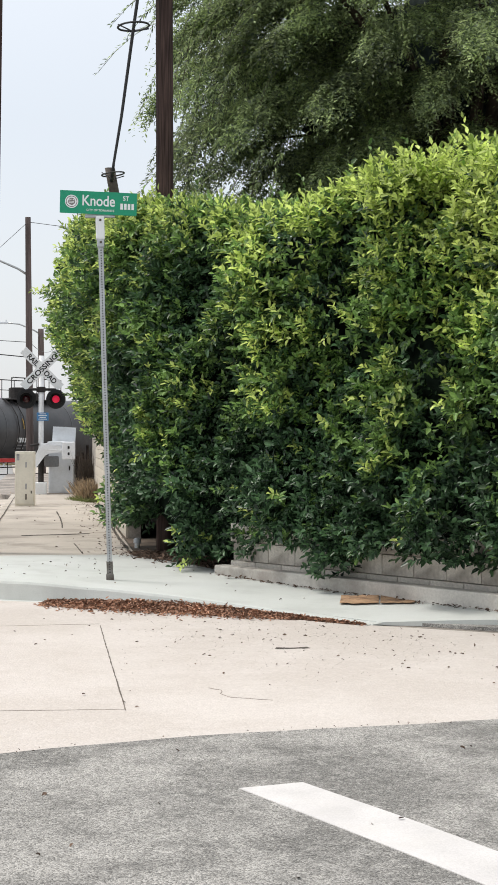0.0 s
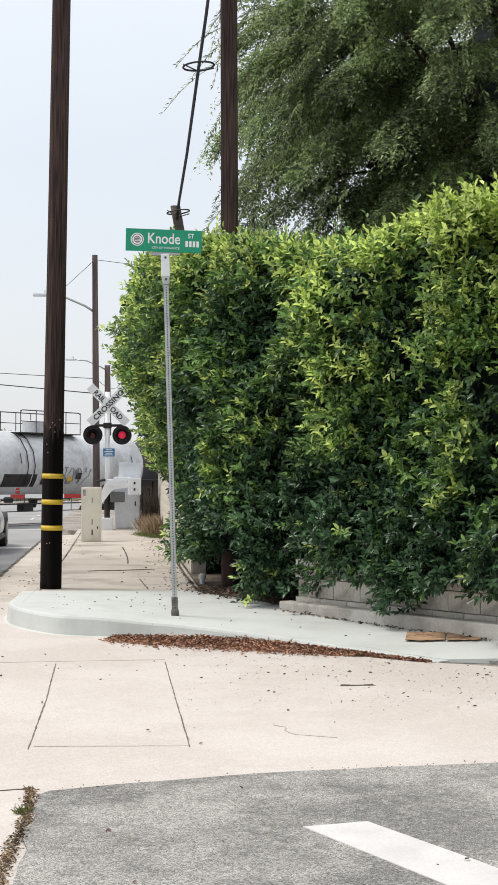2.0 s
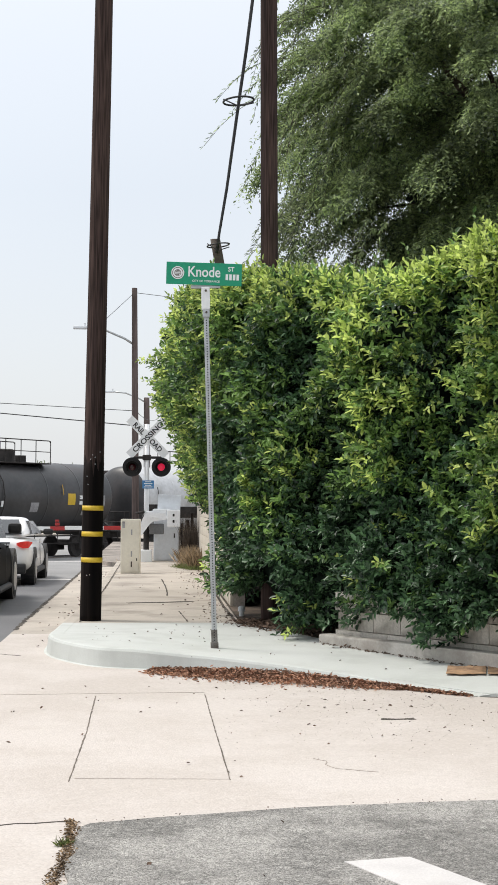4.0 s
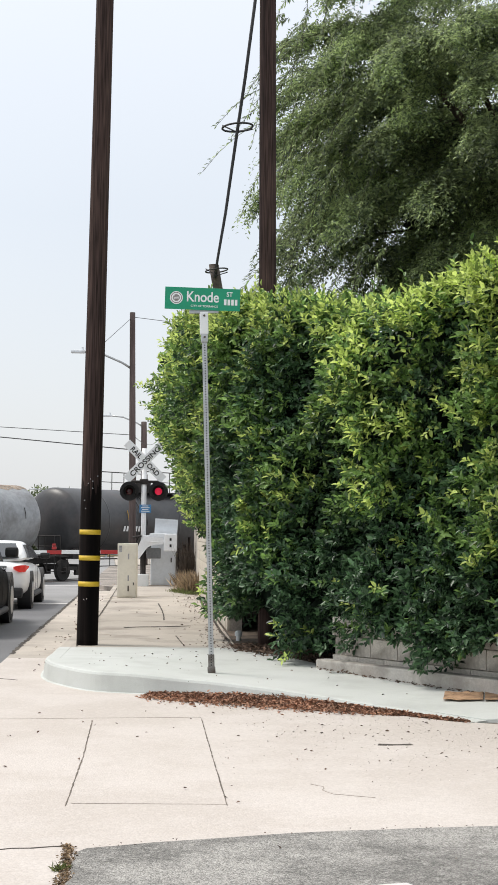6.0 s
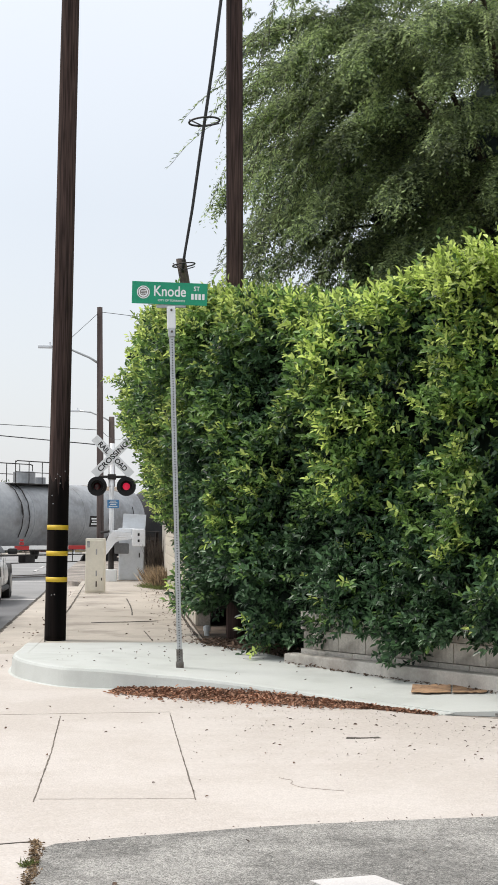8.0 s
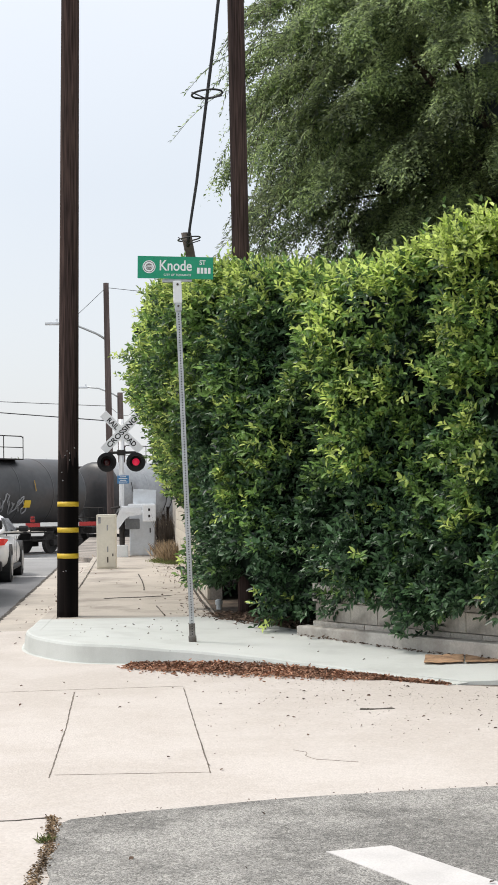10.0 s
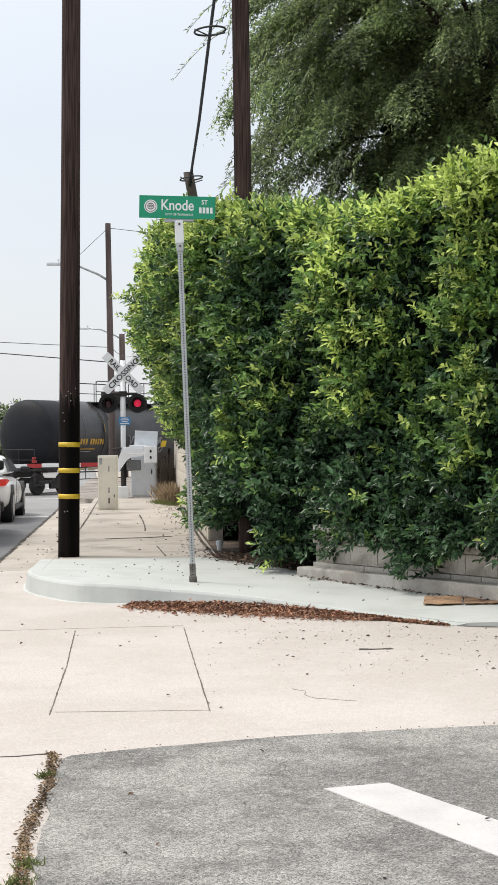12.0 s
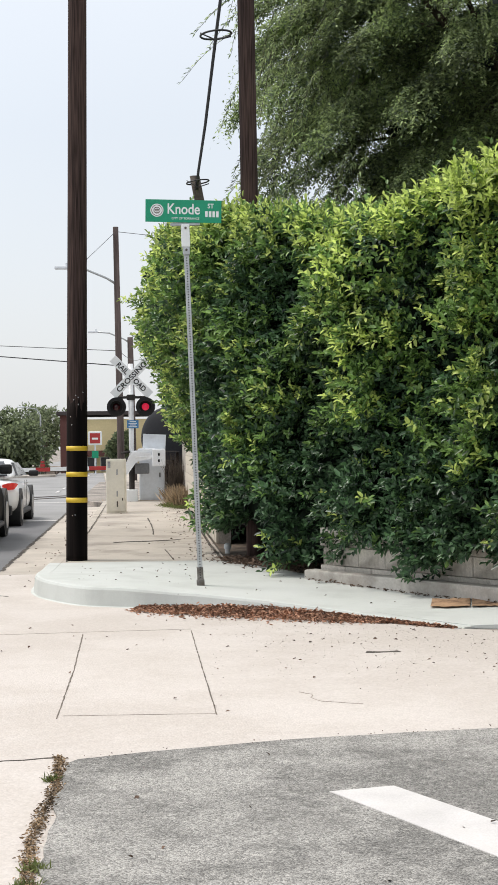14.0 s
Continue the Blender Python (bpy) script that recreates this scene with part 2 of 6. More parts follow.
M_GREYPAINT = material("pale_grey_paint", (0.72, 0.755, 0.79), 0.5, vary=0.05, grain=20, blotch=2, bump=0.03,
                       stain=(0.33, 0.33, 0.32), stain_amount=0.35, stain_scale=2.5)
M_SILVER = material("aluminium_paint", (0.82, 0.835, 0.85), 0.45, 0.1, vary=0.05, grain=20, bump=0.02)
M_REDSTRIPE = material("red_sheeting", (0.42, 0.03, 0.03), 0.5, vary=0.08, grain=20, bump=0.0)
M_BLUE = material("blue_sheeting", (0.05, 0.20, 0.42), 0.5, vary=0.05, grain=20, bump=0.0)
M_REDLIGHT = material("lit_red_lens", (0.5, 0.01, 0.03), 0.3, vary=0.05, bump=0, emit=(1.0, 0.03, 0.10), power=0.5)
M_DARKRED = material("unlit_red_lens", (0.05, 0.008, 0.01), 0.2, vary=0.1, bump=0)
M_TANKDARK = material("sooty_black_tank", (0.052, 0.053, 0.056), 0.40, vary=0.15, grain=6, blotch=0.7, bump=0.03,
                      tint=(0.024, 0.025, 0.027), stain=(0.075, 0.06, 0.058), stain_amount=0.5, stain_scale=0.8)
M_TANKEND = material("tarred_tank_end", (0.018, 0.019, 0.023), 0.6, spec=0.2, vary=0.15, grain=6, blotch=0.7, bump=0.03)
M_TANKGREY = material("weathered_grey_tank", (0.33, 0.345, 0.36), 0.45, 0.1, vary=0.12, grain=6, blotch=0.7, bump=0.03,
                      tint=(0.25, 0.26, 0.27), stain=(0.14, 0.135, 0.13), stain_amount=0.6, stain_scale=0.7)
M_TANKSILVER = material("dull_silver_tank", (0.56, 0.575, 0.59), 0.5, 0.1, vary=0.1, grain=6, blotch=0.7, bump=0.03,
                        tint=(0.46, 0.47, 0.48), stain=(0.24, 0.23, 0.22), stain_amount=0.5, stain_scale=0.7)
M_RUST = material("rust_streak", (0.37, 0.30, 0.235), 0.9, vary=0.3, grain=14, blotch=3, bump=0.2)
M_TRUCK = material("grimy_steel", (0.035, 0.030, 0.028), 0.8, vary=0.3, grain=15, blotch=3, bump=0.2)
M_RAIL = material("rail_steel", (0.20, 0.17, 0.15), 0.5, 0.6, vary=0.2, grain=20)
M_CHALK = material("chalky_spray", (0.36, 0.36, 0.37), 0.9, vary=0.25, grain=30, bump=0)
M_AMBER = material("amber_lettering", (0.55, 0.33, 0.06), 0.7, vary=0.1, bump=0)
M_CARWHITE = material("white_car_paint", (0.86, 0.865, 0.87), 0.22, vary=0.02, grain=8, bump=0)
M_CARBLACK = material("black_car_paint", (0.008, 0.008, 0.009), 0.4, spec=0.004, vary=0.05, grain=8, bump=0)
M_GLASS = material("dark_car_glass", (0.02, 0.024, 0.028), 0.06, vary=0.02, bump=0)
M_RUBBER = material("tyre_rubber", (0.018, 0.018, 0.019), 0.85, vary=0.15, grain=40)
M_RIM = material("alloy_rim", (0.35, 0.36, 0.37), 0.35, 0.8, vary=0.08)
M_TAIL = material("lit_tail_light", (0.25, 0.006, 0.008), 0.2, vary=0.35, grain=9, blotch=12, bump=0, emit=(1.0, 0.04, 0.03), power=0.4)
M_TRIM = material("black_trim", (0.015, 0.015, 0.016), 0.6, vary=0.1, bump=0)
M_LITTER = material("fallen_leaf_litter", (0.40, 0.215, 0.135), 0.85, vary=0.2, grain=30, island=0.6, bump=0.1)
M_LITTERDK = material("dark_leaf_litter", (0.13, 0.085, 0.06), 0.9, vary=0.2, grain=30, island=0.5, bump=0.1)
M_SEAMLITTER = material("crumbled_seam_litter", (0.24, 0.165, 0.095), 0.9, vary=0.2, grain=30, island=0.7, bump=0.1)
M_CRUMB = material("spalled_concrete_crumb", (0.56, 0.52, 0.48), 0.95, vary=0.2, grain=30, island=0.4, bump=0.1)
M_COVER = material("weathered_cardboard", (0.46, 0.29, 0.17), 0.95, vary=0.15, grain=30, blotch=4, bump=0.2,
                   stain=(0.13, 0.075, 0.045), stain_amount=0.85, stain_scale=7)
M_DRY = material("dry_brush", (0.40, 0.30, 0.19), 0.95, vary=0.2, island=0.5, bump=0)
M_BARK = material("grey_brown_bark", (0.10, 0.075, 0.055), 0.95, vary=0.3, grain=18, blotch=3, bump=0.6)
# hedge core: shade between the leaves is put into this dark colour
M_CORE = material("painted_hedge_shade", (0.020, 0.031, 0.022), 1.0, spec=0.0, vary=0.4, grain=9, blotch=2, bump=0.6)
# crown core: shade of the hollows and a bluish haze mixed into the colour
M_CROWNCORE = material("painted_crown_shade", (0.052, 0.074, 0.074), 0.95, vary=0.4, grain=9, blotch=2, bump=0.6)
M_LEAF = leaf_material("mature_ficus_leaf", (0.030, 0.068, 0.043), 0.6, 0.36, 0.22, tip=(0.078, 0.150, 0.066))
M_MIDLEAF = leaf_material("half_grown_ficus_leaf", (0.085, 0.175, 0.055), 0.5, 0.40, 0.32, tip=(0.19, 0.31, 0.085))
# young leaf colour, brightened further to stand in for lit leaf tips
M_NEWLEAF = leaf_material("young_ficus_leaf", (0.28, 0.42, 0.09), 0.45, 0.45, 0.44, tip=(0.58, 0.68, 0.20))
M_TREELEAF = leaf_material("dusty_pepper_leaf", (0.110, 0.170, 0.110), 0.5, 0.55, 0.46, tip=(0.29, 0.36, 0.15), clump=0.55)
# strand leaves: a brighter pepper leaf colour that stands in for sunlight
M_STRAND = leaf_material("pepper_strand_painted_sun", (0.20, 0.27, 0.09), 0.4, 0.5, 0.35, tip=(0.34, 0.42, 0.16))
M_FARLEAF = leaf_material("far_tree_leaf", (0.11, 0.15, 0.085), 0.5, 0.7, 0.25, tip=(0.19, 0.23, 0.12))
M_GRASS = leaf_material("weed_blade", (0.14, 0.17, 0.05), 0.4, 0.6, 0.3)


# ---- mesh helpers ----
def mesh_object(name, bm, mat, smooth=False, parent=None, label=""):
    me = bpy.data.meshes.new(name)
    bm.normal_update()
    bm.to_mesh(me)
    bm.free()
    for m in (mat if isinstance(mat, (list, tuple)) else [mat]):
        me.materials.append(m)
    if smooth:
        me.polygons.foreach_set("use_smooth", [True] * len(me.polygons))
    ob = new(name, me)
    if parent:
        ob.parent = parent
    if label:
        ob["label"] = label
    return ob


def part(name, bm, mat, parent, label="", smooth=False):
    return mesh_object(name, bm, mat, smooth, parent, label)


def thing(name, label, category, m=None, group="", kind=""):
    ob = new(name)
    ob.empty_display_size = 0.2
    if m is not None:
        ob.matrix_world = m
    return tagged(ob, label, category, group, kind)


def box(bm, cx, cy, cz, sx, sy, sz, m=None, bevel=0.0):
    ret = bmesh.ops.create_cube(bm, size=1.0, matrix=(m or Matrix()) @ Matrix.Translation((cx, cy, cz)) @ Matrix.Diagonal((sx, sy, sz, 1)))
    if bevel:
        edges = list({ed for v in ret["verts"] for ed in v.link_edges})
        bmesh.ops.bevel(bm, geom=edges, offset=bevel, segments=2, affect="EDGES", profile=0.6)
    return bm


def ring_loft(bm, rings, cap=True, mat_index=0):
    """Joins rings of equally many points into a skin."""
    vs = [[bm.verts.new(p) for p in r] for r in rings]
    for a, b in zip(vs, vs[1:]):
        n = len(a)
        for i in range(n):
            f = bm.faces.new((a[i], a[(i + 1) % n], b[(i + 1) % n], b[i]))
            f.material_index = mat_index
    if cap:
        for r, flip in ((vs[0], True), (vs[-1], False)):
            f = bm.faces.new(list(reversed(r)) if flip else r)
            f.material_index = mat_index
    return bm


def tube(bm, pts, radii, seg=10, cap=True):
    """A round bar through the points; radii one number or one for each point."""
    pts = [Vector(p) for p in pts]
    if not isinstance(radii, (list, tuple)):
        radii = [radii] * len(pts)
    rings = []
    side = None
    for i, p in enumerate(pts):
        d = (pts[min(i + 1, len(pts) - 1)] - pts[max(i - 1, 0)]).normalized()
        if side is None:
            side = d.orthogonal().normalized()
        side = (side - d * side.dot(d)).normalized()
        up = d.cross(side)
        rings.append([p + (side * math.cos(2 * math.pi * k / seg) + up * math.sin(2 * math.pi * k / seg)) * radii[i] for k in range(seg)])
    return ring_loft(bm, rings, cap)


def plate(bm, outline, z0, z1):
    """A flat slab of the given outline (counter-clockwise)."""
    lo = [bm.verts.new((x, y, z0)) for x, y in outline]
    hi = [bm.verts.new((x, y, z1)) for x, y in outline]
    bm.faces.new(list(reversed(lo)))
    bm.faces.new(hi)
    n = len(outline)
    for i in range(n):
        bm.faces.new((lo[i], lo[(i + 1) % n], hi[(i + 1) % n], hi[i]))
    return bm


def words(text, size, mat, parent, m, name="lettering", align="LEFT", bold=0.0, width=1.0):
    """Raised lettering in the built-in face, as a mesh; m is its pose on its thing."""
    cu = bpy.data.curves.new(name, "FONT")
    cu.body, cu.size, cu.align_x, cu.extrude, cu.offset = text, size, align, 0.0015, bold
    tmp = bpy.data.objects.new(name, cu)
    scene.collection.objects.link(tmp)
    me = bpy.data.meshes.new_from_object(tmp.evaluated_get(bpy.context.evaluated_depsgraph_get()))
    bpy.data.objects.remove(tmp)
    me.transform(m @ Matrix.Diagonal((width, 1, 1, 1)))
    me.materials.clear()
    me.materials.append(mat)
    ob = new(name, me)
    ob.parent = parent
    return ob


STAND = Matrix.Rotation(radians(90), 4, "X")             # turns what lies flat up to face -y


# ---- ground, road, pavement ----
def ground_z(y):
    """The street is level near the corner and dips a little towards the tracks."""
    k = min(max((y - 38) / 22, 0), 1)
    return -0.70 * k * k * (3 - 2 * k)


def lay(name, mat, xs, ys, lift, label, category):
    """A sheet that follows the ground, over strips in x and y."""
    bm = bmesh.new()
    grid = [[bm.verts.new((x, y, ground_z(y) + lift)) for x in xs] for y in ys]
    for a, b in zip(grid, grid[1:]):
        for i in range(len(xs) - 1):
            bm.faces.new((a[i], a[i + 1], b[i + 1], b[i]))
    return tagged(mesh_object(name, bm, mat), label, category, kind="structure")


YS = [-60, 0, 38] + [38 + 2 * i for i in range(1, 13)] + [80, 120, 200, 400, 900, 2500]
lay("ground", M_GRAVEL, [-1500, -200, -40, -1.5, 20, 200, 1500], YS, -0.012, "bare dry soil reaching to the horizon", "ground")
lay("road", M_ROAD, [-14, -1.78], [-30, 0, 30.5], 0.0, "dark grey asphalt main street before the stop line", "road")
lay("road_crossing", M_ROADPALE, [-14, -1.78], [30.5, 38] + [38 + 2 * i for i in range(1, 13)] + [80, 120, 200, 320], 0.0,
    "pale worn asphalt street running over the railway crossing", "road")


def flat(name, mat, outline, z0, z1, label, category):
    bm = bmesh.new()
    plate(bm, outline, z0, z1)
    return tagged(mesh_object(name, bm, mat), label, category, kind="structure")


# side street: worn asphalt before a wide pale concrete apron
def side_street():
    random.seed(4)
    far = []
    for i in range(60):
        x = -0.33 + i * 0.17
        far.append((x, 7.00 + 0.64 * (1 - math.exp(-(x + 0.35) / 1.6)) + 0.05 * max(0, x - 2) + random.uniform(-0.012, 0.012)))
    near_left = [(-0.38 + random.uniform(-0.02, 0.02), 6.90 - 0.12 * i) for i in range(60)]
    outline = [(12, -3), (12, far[-1][1])] + far[::-1] + near_left + [(-0.4, -3)]
    ob = flat("side_street", M_ASPHALT, outline, -0.01, 0.018, "coarse worn grey asphalt with a ragged edge", "road")
    return ob


side_street()
flat("concrete_apron", M_CONC, [(-1.78, -3), (12, -3), (12, 11.0), (3.6, 11.0), (2.63, 11.62), (2.0, 12.5), (1.39, 13.1), (0.3, 13.6), (-0.3, 13.9), (-0.9, 14.6), (-1.1, 15.4), (-1.12, 17.5), (-1.78, 17.5)],
     -0.011, 0.006, "pale worn concrete apron across the side street mouth", "road")
flat("gutter", M_GUTTER, [(-1.78, 17.5), (-1.02, 17.5), (-1.02, 37), (-1.78, 37)], -0.011, 0.008, "stained concrete gutter strip with leaf scraps", "gutter")

KERB = [(-1.00, 37.0), (-1.02, 26.0), (-1.08, 19.5), (-1.15, 17.0), (-1.16, 15.6), (-1.08, 14.95), (-0.90, 14.46), (-0.60, 13.96), (-0.24, 13.74), (0.31, 13.56),
        (0.85, 13.33), (1.36, 13.02), (2.0, 12.45), (2.66, 11.62)]


BACK = [(1.05, 17.35), (1.45, 16.3), (1.75, 15.4), (2.35, 14.5), (2.95, 13.3), (3.95, 11.9), (4.6, 11.1)]


def away_from(poly, x, y):
    """Distance in plan from a point to a line of points."""
    p, best = Vector((x, y)), 1e9
    for a, b in zip(poly, poly[1:]):
        a, b = Vector(a), Vector(b)
        k = min(max((p - a).dot(b - a) / (b - a).length_squared, 0), 1)
        best = min(best, (p - a - (b - a) * k).length)
    return best


def walk_z(x, y):
    """Top of the corner pavement: full kerb height at the post, its front edge running out towards the drive."""
    level = min(max((y - 15.6) / 1.7, 0), 1)
    crest = 0.042 * min(max((0.35 - x) / 0.55, 0), 1) * min(max((16.4 - y) / 1.2, 0), 1)
    front = 0.155 + crest - 0.145 * min(max((x - 0.45) / 2.0, 0), 1) * (1 - level)
    if y > 17.2 or x < 0.2:
        return front
    a, b = away_from(KERB, x, y), away_from(BACK, x, y)
    rear = 0.15 - 0.055 * min(max((x - 1.6) / 1.3, 0), 1)
    return front + (rear - front) * a / max(a + b, 1e-6)


def pavement():
    # kerb, a rounded strip along the outline
    def kerb_strip(name, pts, mat, label):
        bm = bmesh.new()
        rings = []
        for i, p in enumerate(pts):
            a, b = Vector(pts[max(i - 1, 0)]), Vector(pts[min(i + 1, len(pts) - 1)])
            d = (b - a).normalized()
            inward = Vector((-d.y, d.x))
            z = walk_z(*p)
            q = Vector(p)
            prof = [(-0.03, -0.01), (-0.012, z - 0.03), (0.0, z - 0.008), (0.02, z), (0.15, z), (0.15, -0.01)]
            rings.append([(*(q + inward * s), h) for s, h in prof])
        ring_loft(bm, rings)
        bmesh.ops.recalc_face_normals(bm, faces=bm.faces[:])
        return tagged(mesh_object(name, bm, mat), label, "kerb", kind="structure")
    fine = []
    for i in range(len(KERB) - 1):
        p = [Vector(KERB[min(max(i + j, 0), len(KERB) - 1)]) for j in (-1, 0, 1, 2)]
        for k in range(6):
            u = k / 6
            q = 0.5 * (2 * p[1] + (p[2] - p[0]) * u + (2 * p[0] - 5 * p[1] + 4 * p[2] - p[3]) * u * u + (3 * p[1] - p[0] - 3 * p[2] + p[3]) * u ** 3)
            fine.append((q.x, q.y))
    fine.append(KERB[-1])
    old = [p for p in fine if p[1] >= 17.36] + [(-1.14, 17.325)]
    newer = [(-1.14, 17.32)] + [p for p in fine if p[1] <= 17.3]
    kerb_strip("kerb_1", old, M_OLDCONC, "old worn concrete kerb beside the gutter")
    bm = bmesh.new()                                       # thin trowelled lip at the kerb foot
    rings = []
    for i, p in enumerate(newer):
        d = (Vector(newer[min(i + 1, len(newer) - 1)]) - Vector(newer[max(i - 1, 0)])).normalized()
        q, side_ = Vector(p), Vector((d.y, -d.x))
        rings.append([(*(q + side_ * o_), h) for o_, h in ((0.01, 0.004), (0.01, 0.014), (0.045, 0.011), (0.06, 0.004))])
    ring_loft(bm, rings)
    bmesh.ops.recalc_face_normals(bm, faces=bm.faces[:])
    tagged(mesh_object("kerb_lip", bm, M_NEWCONC), "thin pale concrete lip along the kerb foot", "kerb", kind="structure")
    kerb_strip("kerb_2", newer, M_NEWCONC, "pale new concrete kerb rounding the corner")
    # corner slab, split at the two joints
    inner = []
    for i, p in enumerate(newer):
        a, b = Vector(newer[max(i - 1, 0)]), Vector(newer[min(i + 1, len(newer) - 1)])
        d = (b - a).normalized()
        inner.append((p[0] - d.y * 0.142, p[1] + d.x * 0.142))
    back = BACK
    bm = bmesh.new()
    n = 26
    def at(poly, k):
        ln = [0]
        for a, b in zip(poly, poly[1:]):
            ln.append(ln[-1] + math.dist(a, b))
        s = k * ln[-1]
        for i in range(len(poly) - 1):
            if s <= ln[i + 1] + 1e-9:
                f = (s - ln[i]) / max(ln[i + 1] - ln[i], 1e-9)
                return (poly[i][0] + (poly[i + 1][0] - poly[i][0]) * f, poly[i][1] + (poly[i + 1][1] - poly[i][1]) * f)
        return poly[-1]
    rows = []
    for i in range(n + 1):
        a, b = at(inner, i / n), at(back, i / n)
        rows.append([bm.verts.new((a[0] + (b[0] - a[0]) * j / 8, a[1] + (b[1] - a[1]) * j / 8,
                                   walk_z(a[0] + (b[0] - a[0]) * j / 8, a[1] + (b[1] - a[1]) * j / 8) - 0.002)) for j in range(9)])
    for a, b in zip(rows, rows[1:]):
        for j in range(8):
            bm.faces.new((a[j], a[j + 1], b[j + 1], b[j]))
    ext = bmesh.ops.extrude_face_region(bm, geom=bm.faces[:])
    for v in ext["geom"]:
        if isinstance(v, bmesh.types.BMVert):
            v.co.z = -0.008
    bmesh.ops.recalc_face_normals(bm, faces=bm.faces[:])
    tagged(mesh_object("pavement_corner", bm, M_NEWCONC), "pale new concrete corner pavement ramping down to the drive", "pavement", kind="structure")
    # old walk: separate flags with open joints
    walkway = tagged(new("pavement_walk"), "stained old concrete pavement flags beside the hedge", "pavement", kind="structure")
    ys = [17.27, 20.4, 24.3, 27.6, 30.9, 34.2, 37.0]
    random.seed(2)
    for y0, y1 in zip(ys, ys[1:]):
        for x0, x1 in ((-1.0, 1.03),):
            bm = bmesh.new()
            box(bm, (x0 + x1) / 2, (y0 + y1) / 2, 0.07 + random.uniform(-0.005, 0.003), x1 - x0 - 0.012, y1 - y0 - 0.016, 0.16, bevel=0.008)
            part("flag", bm, M_OLDCONC, walkway)
    flat("pavement_bed", M_JOINT, [(-0.92, 17.3), (1.06, 17.3), (1.06, 37), (-0.92, 37)], -0.01, 0.125, "dark soil bed under the flags", "soil")
    flat("verge", M_DIRT, [(1.06, 16.9), (1.6, 15.9), (1.95, 15.4), (4.95, 11.0), (14, 11.0), (14, 37), (1.06, 37)], -0.01, 0.135, "bare dark soil strip under the hedge", "soil")
    flat("crossing_verge", M_GRAVEL, [(-1.0, 37.0), (9, 37.0), (9, 60), (-1.78, 60), (-1.78, 40)], -0.9, 0.10, "dry soil and gravel beside the crossing", "soil")


pavement()


def strip_between(bm, a, b, w, z):
    a, b = Vector((*a, z)), Vector((*b, z))
    s = (b - a).normalized().cross(Vector((0, 0, 1))) * w / 2
    f = [bm.verts.new(p) for p in (a - s, a + s, b + s, b - s)]
    bm.faces.new(f)


# painted stop bar on the side street
flat("stop_line", M_PAINT, [(0.81, 6.19), (1.30, 5.13), (1.79, 4.03), (2.2, 3.15), (2.52, 3.15), (1.97, 4.38), (1.43, 5.60), (1.11, 6.26)],
     0.010, 0.0215, "worn thick white stop line on the asphalt", "road marking")
flat("lane_line", M_PAINT, [(-6, 30.3), (-1.8, 30.3), (-1.8, 30.7), (-6, 30.7)], -0.004, 0.006, "white stop line before the railway crossing", "road marking")
flat("lane_line", M_PAINT, [(-6, 46.5 - 0.3), (-1.8, 46.2), (-1.8, 46.55), (-6, 46.55)], -0.3, ground_z(46.3) + 0.008, "white line before the tracks", "road marking")


# ---- block wall under the hedge ----
WALL_A, WALL_B = Vector((1.93, 15.08)), Vector((4.75, 10.9))


def block_wall():
    wall = tagged(new("wall_front"), "low stained cream block wall under the hedge", "wall", kind="structure")
    d = (WALL_B - WALL_A)
    length, d = d.length, d.normalized()
    ang = math.degrees(math.atan2(d.y, d.x))
    bm = bmesh.new()
    box(bm, length / 2, 0.10, 0.32, length, 0.17, 0.70)
    core = part("mortar", bm, M_MORTAR, wall)
    core.matrix_basis = pose(WALL_A.x, WALL_A.y, 0, 0, 0, ang)
    bm = bmesh.new()
    box(bm, 0, 0, 0, 0.393, 0.06, 0.193, bevel=0.005)
    me = bpy.data.meshes.new("block")
    bm.to_mesh(me)
    bm.free()
    me.materials.append(M_BLOCK)
    for r in range(3):
        s = 0.4 if r % 2 else 0.2
        while s < length:
            ob = new("block", me)
            ob.parent = wall
            p = WALL_A + d * s
            ob.matrix_basis = pose(p.x, p.y, 0.17 + 0.2 * r, 0, 0, ang) @ Matrix.Translation((0, random.uniform(-0.004, 0.004), 0))
            s += 0.40
    bm = bmesh.new()
    box(bm, length / 2, -0.18, 0.105, length, 0.17, 0.25, bevel=0.02)
    edge = mesh_object("wall_kerb", bm, M_EDGING)
    edge.matrix_world = pose(WALL_A.x, WALL_A.y, 0, 0, 0, ang)
    tagged(edge, "low concrete edging along the foot of the wall", "kerb", kind="structure")


block_wall()
bm = bmesh.new()
box(bm, 1.19, 29.2, 0.85, 0.18, 17.6, 1.7)
wall_side = tagged(mesh_object("wall_side", bm, M_MORTAR), "cream block garden wall beside the pavement", "wall", kind="structure")
bm = bmesh.new()
box(bm, 0, 0, 0, 0.05, 0.392, 0.193, bevel=0.005)
side_block = bpy.data.meshes.new("block")
bm.to_mesh(side_block)
bm.free()
side_block.materials.append(M_CREAMWALL)
for r in range(8):
    for k in range(34):
        ob = new("block", side_block)
        ob.parent = wall_side
        ob.location = (1.088 + random.uniform(-0.003, 0.003), 20.6 + 0.4 * k + (0.2 if r % 2 else 0), 0.24 + 0.2 * r)


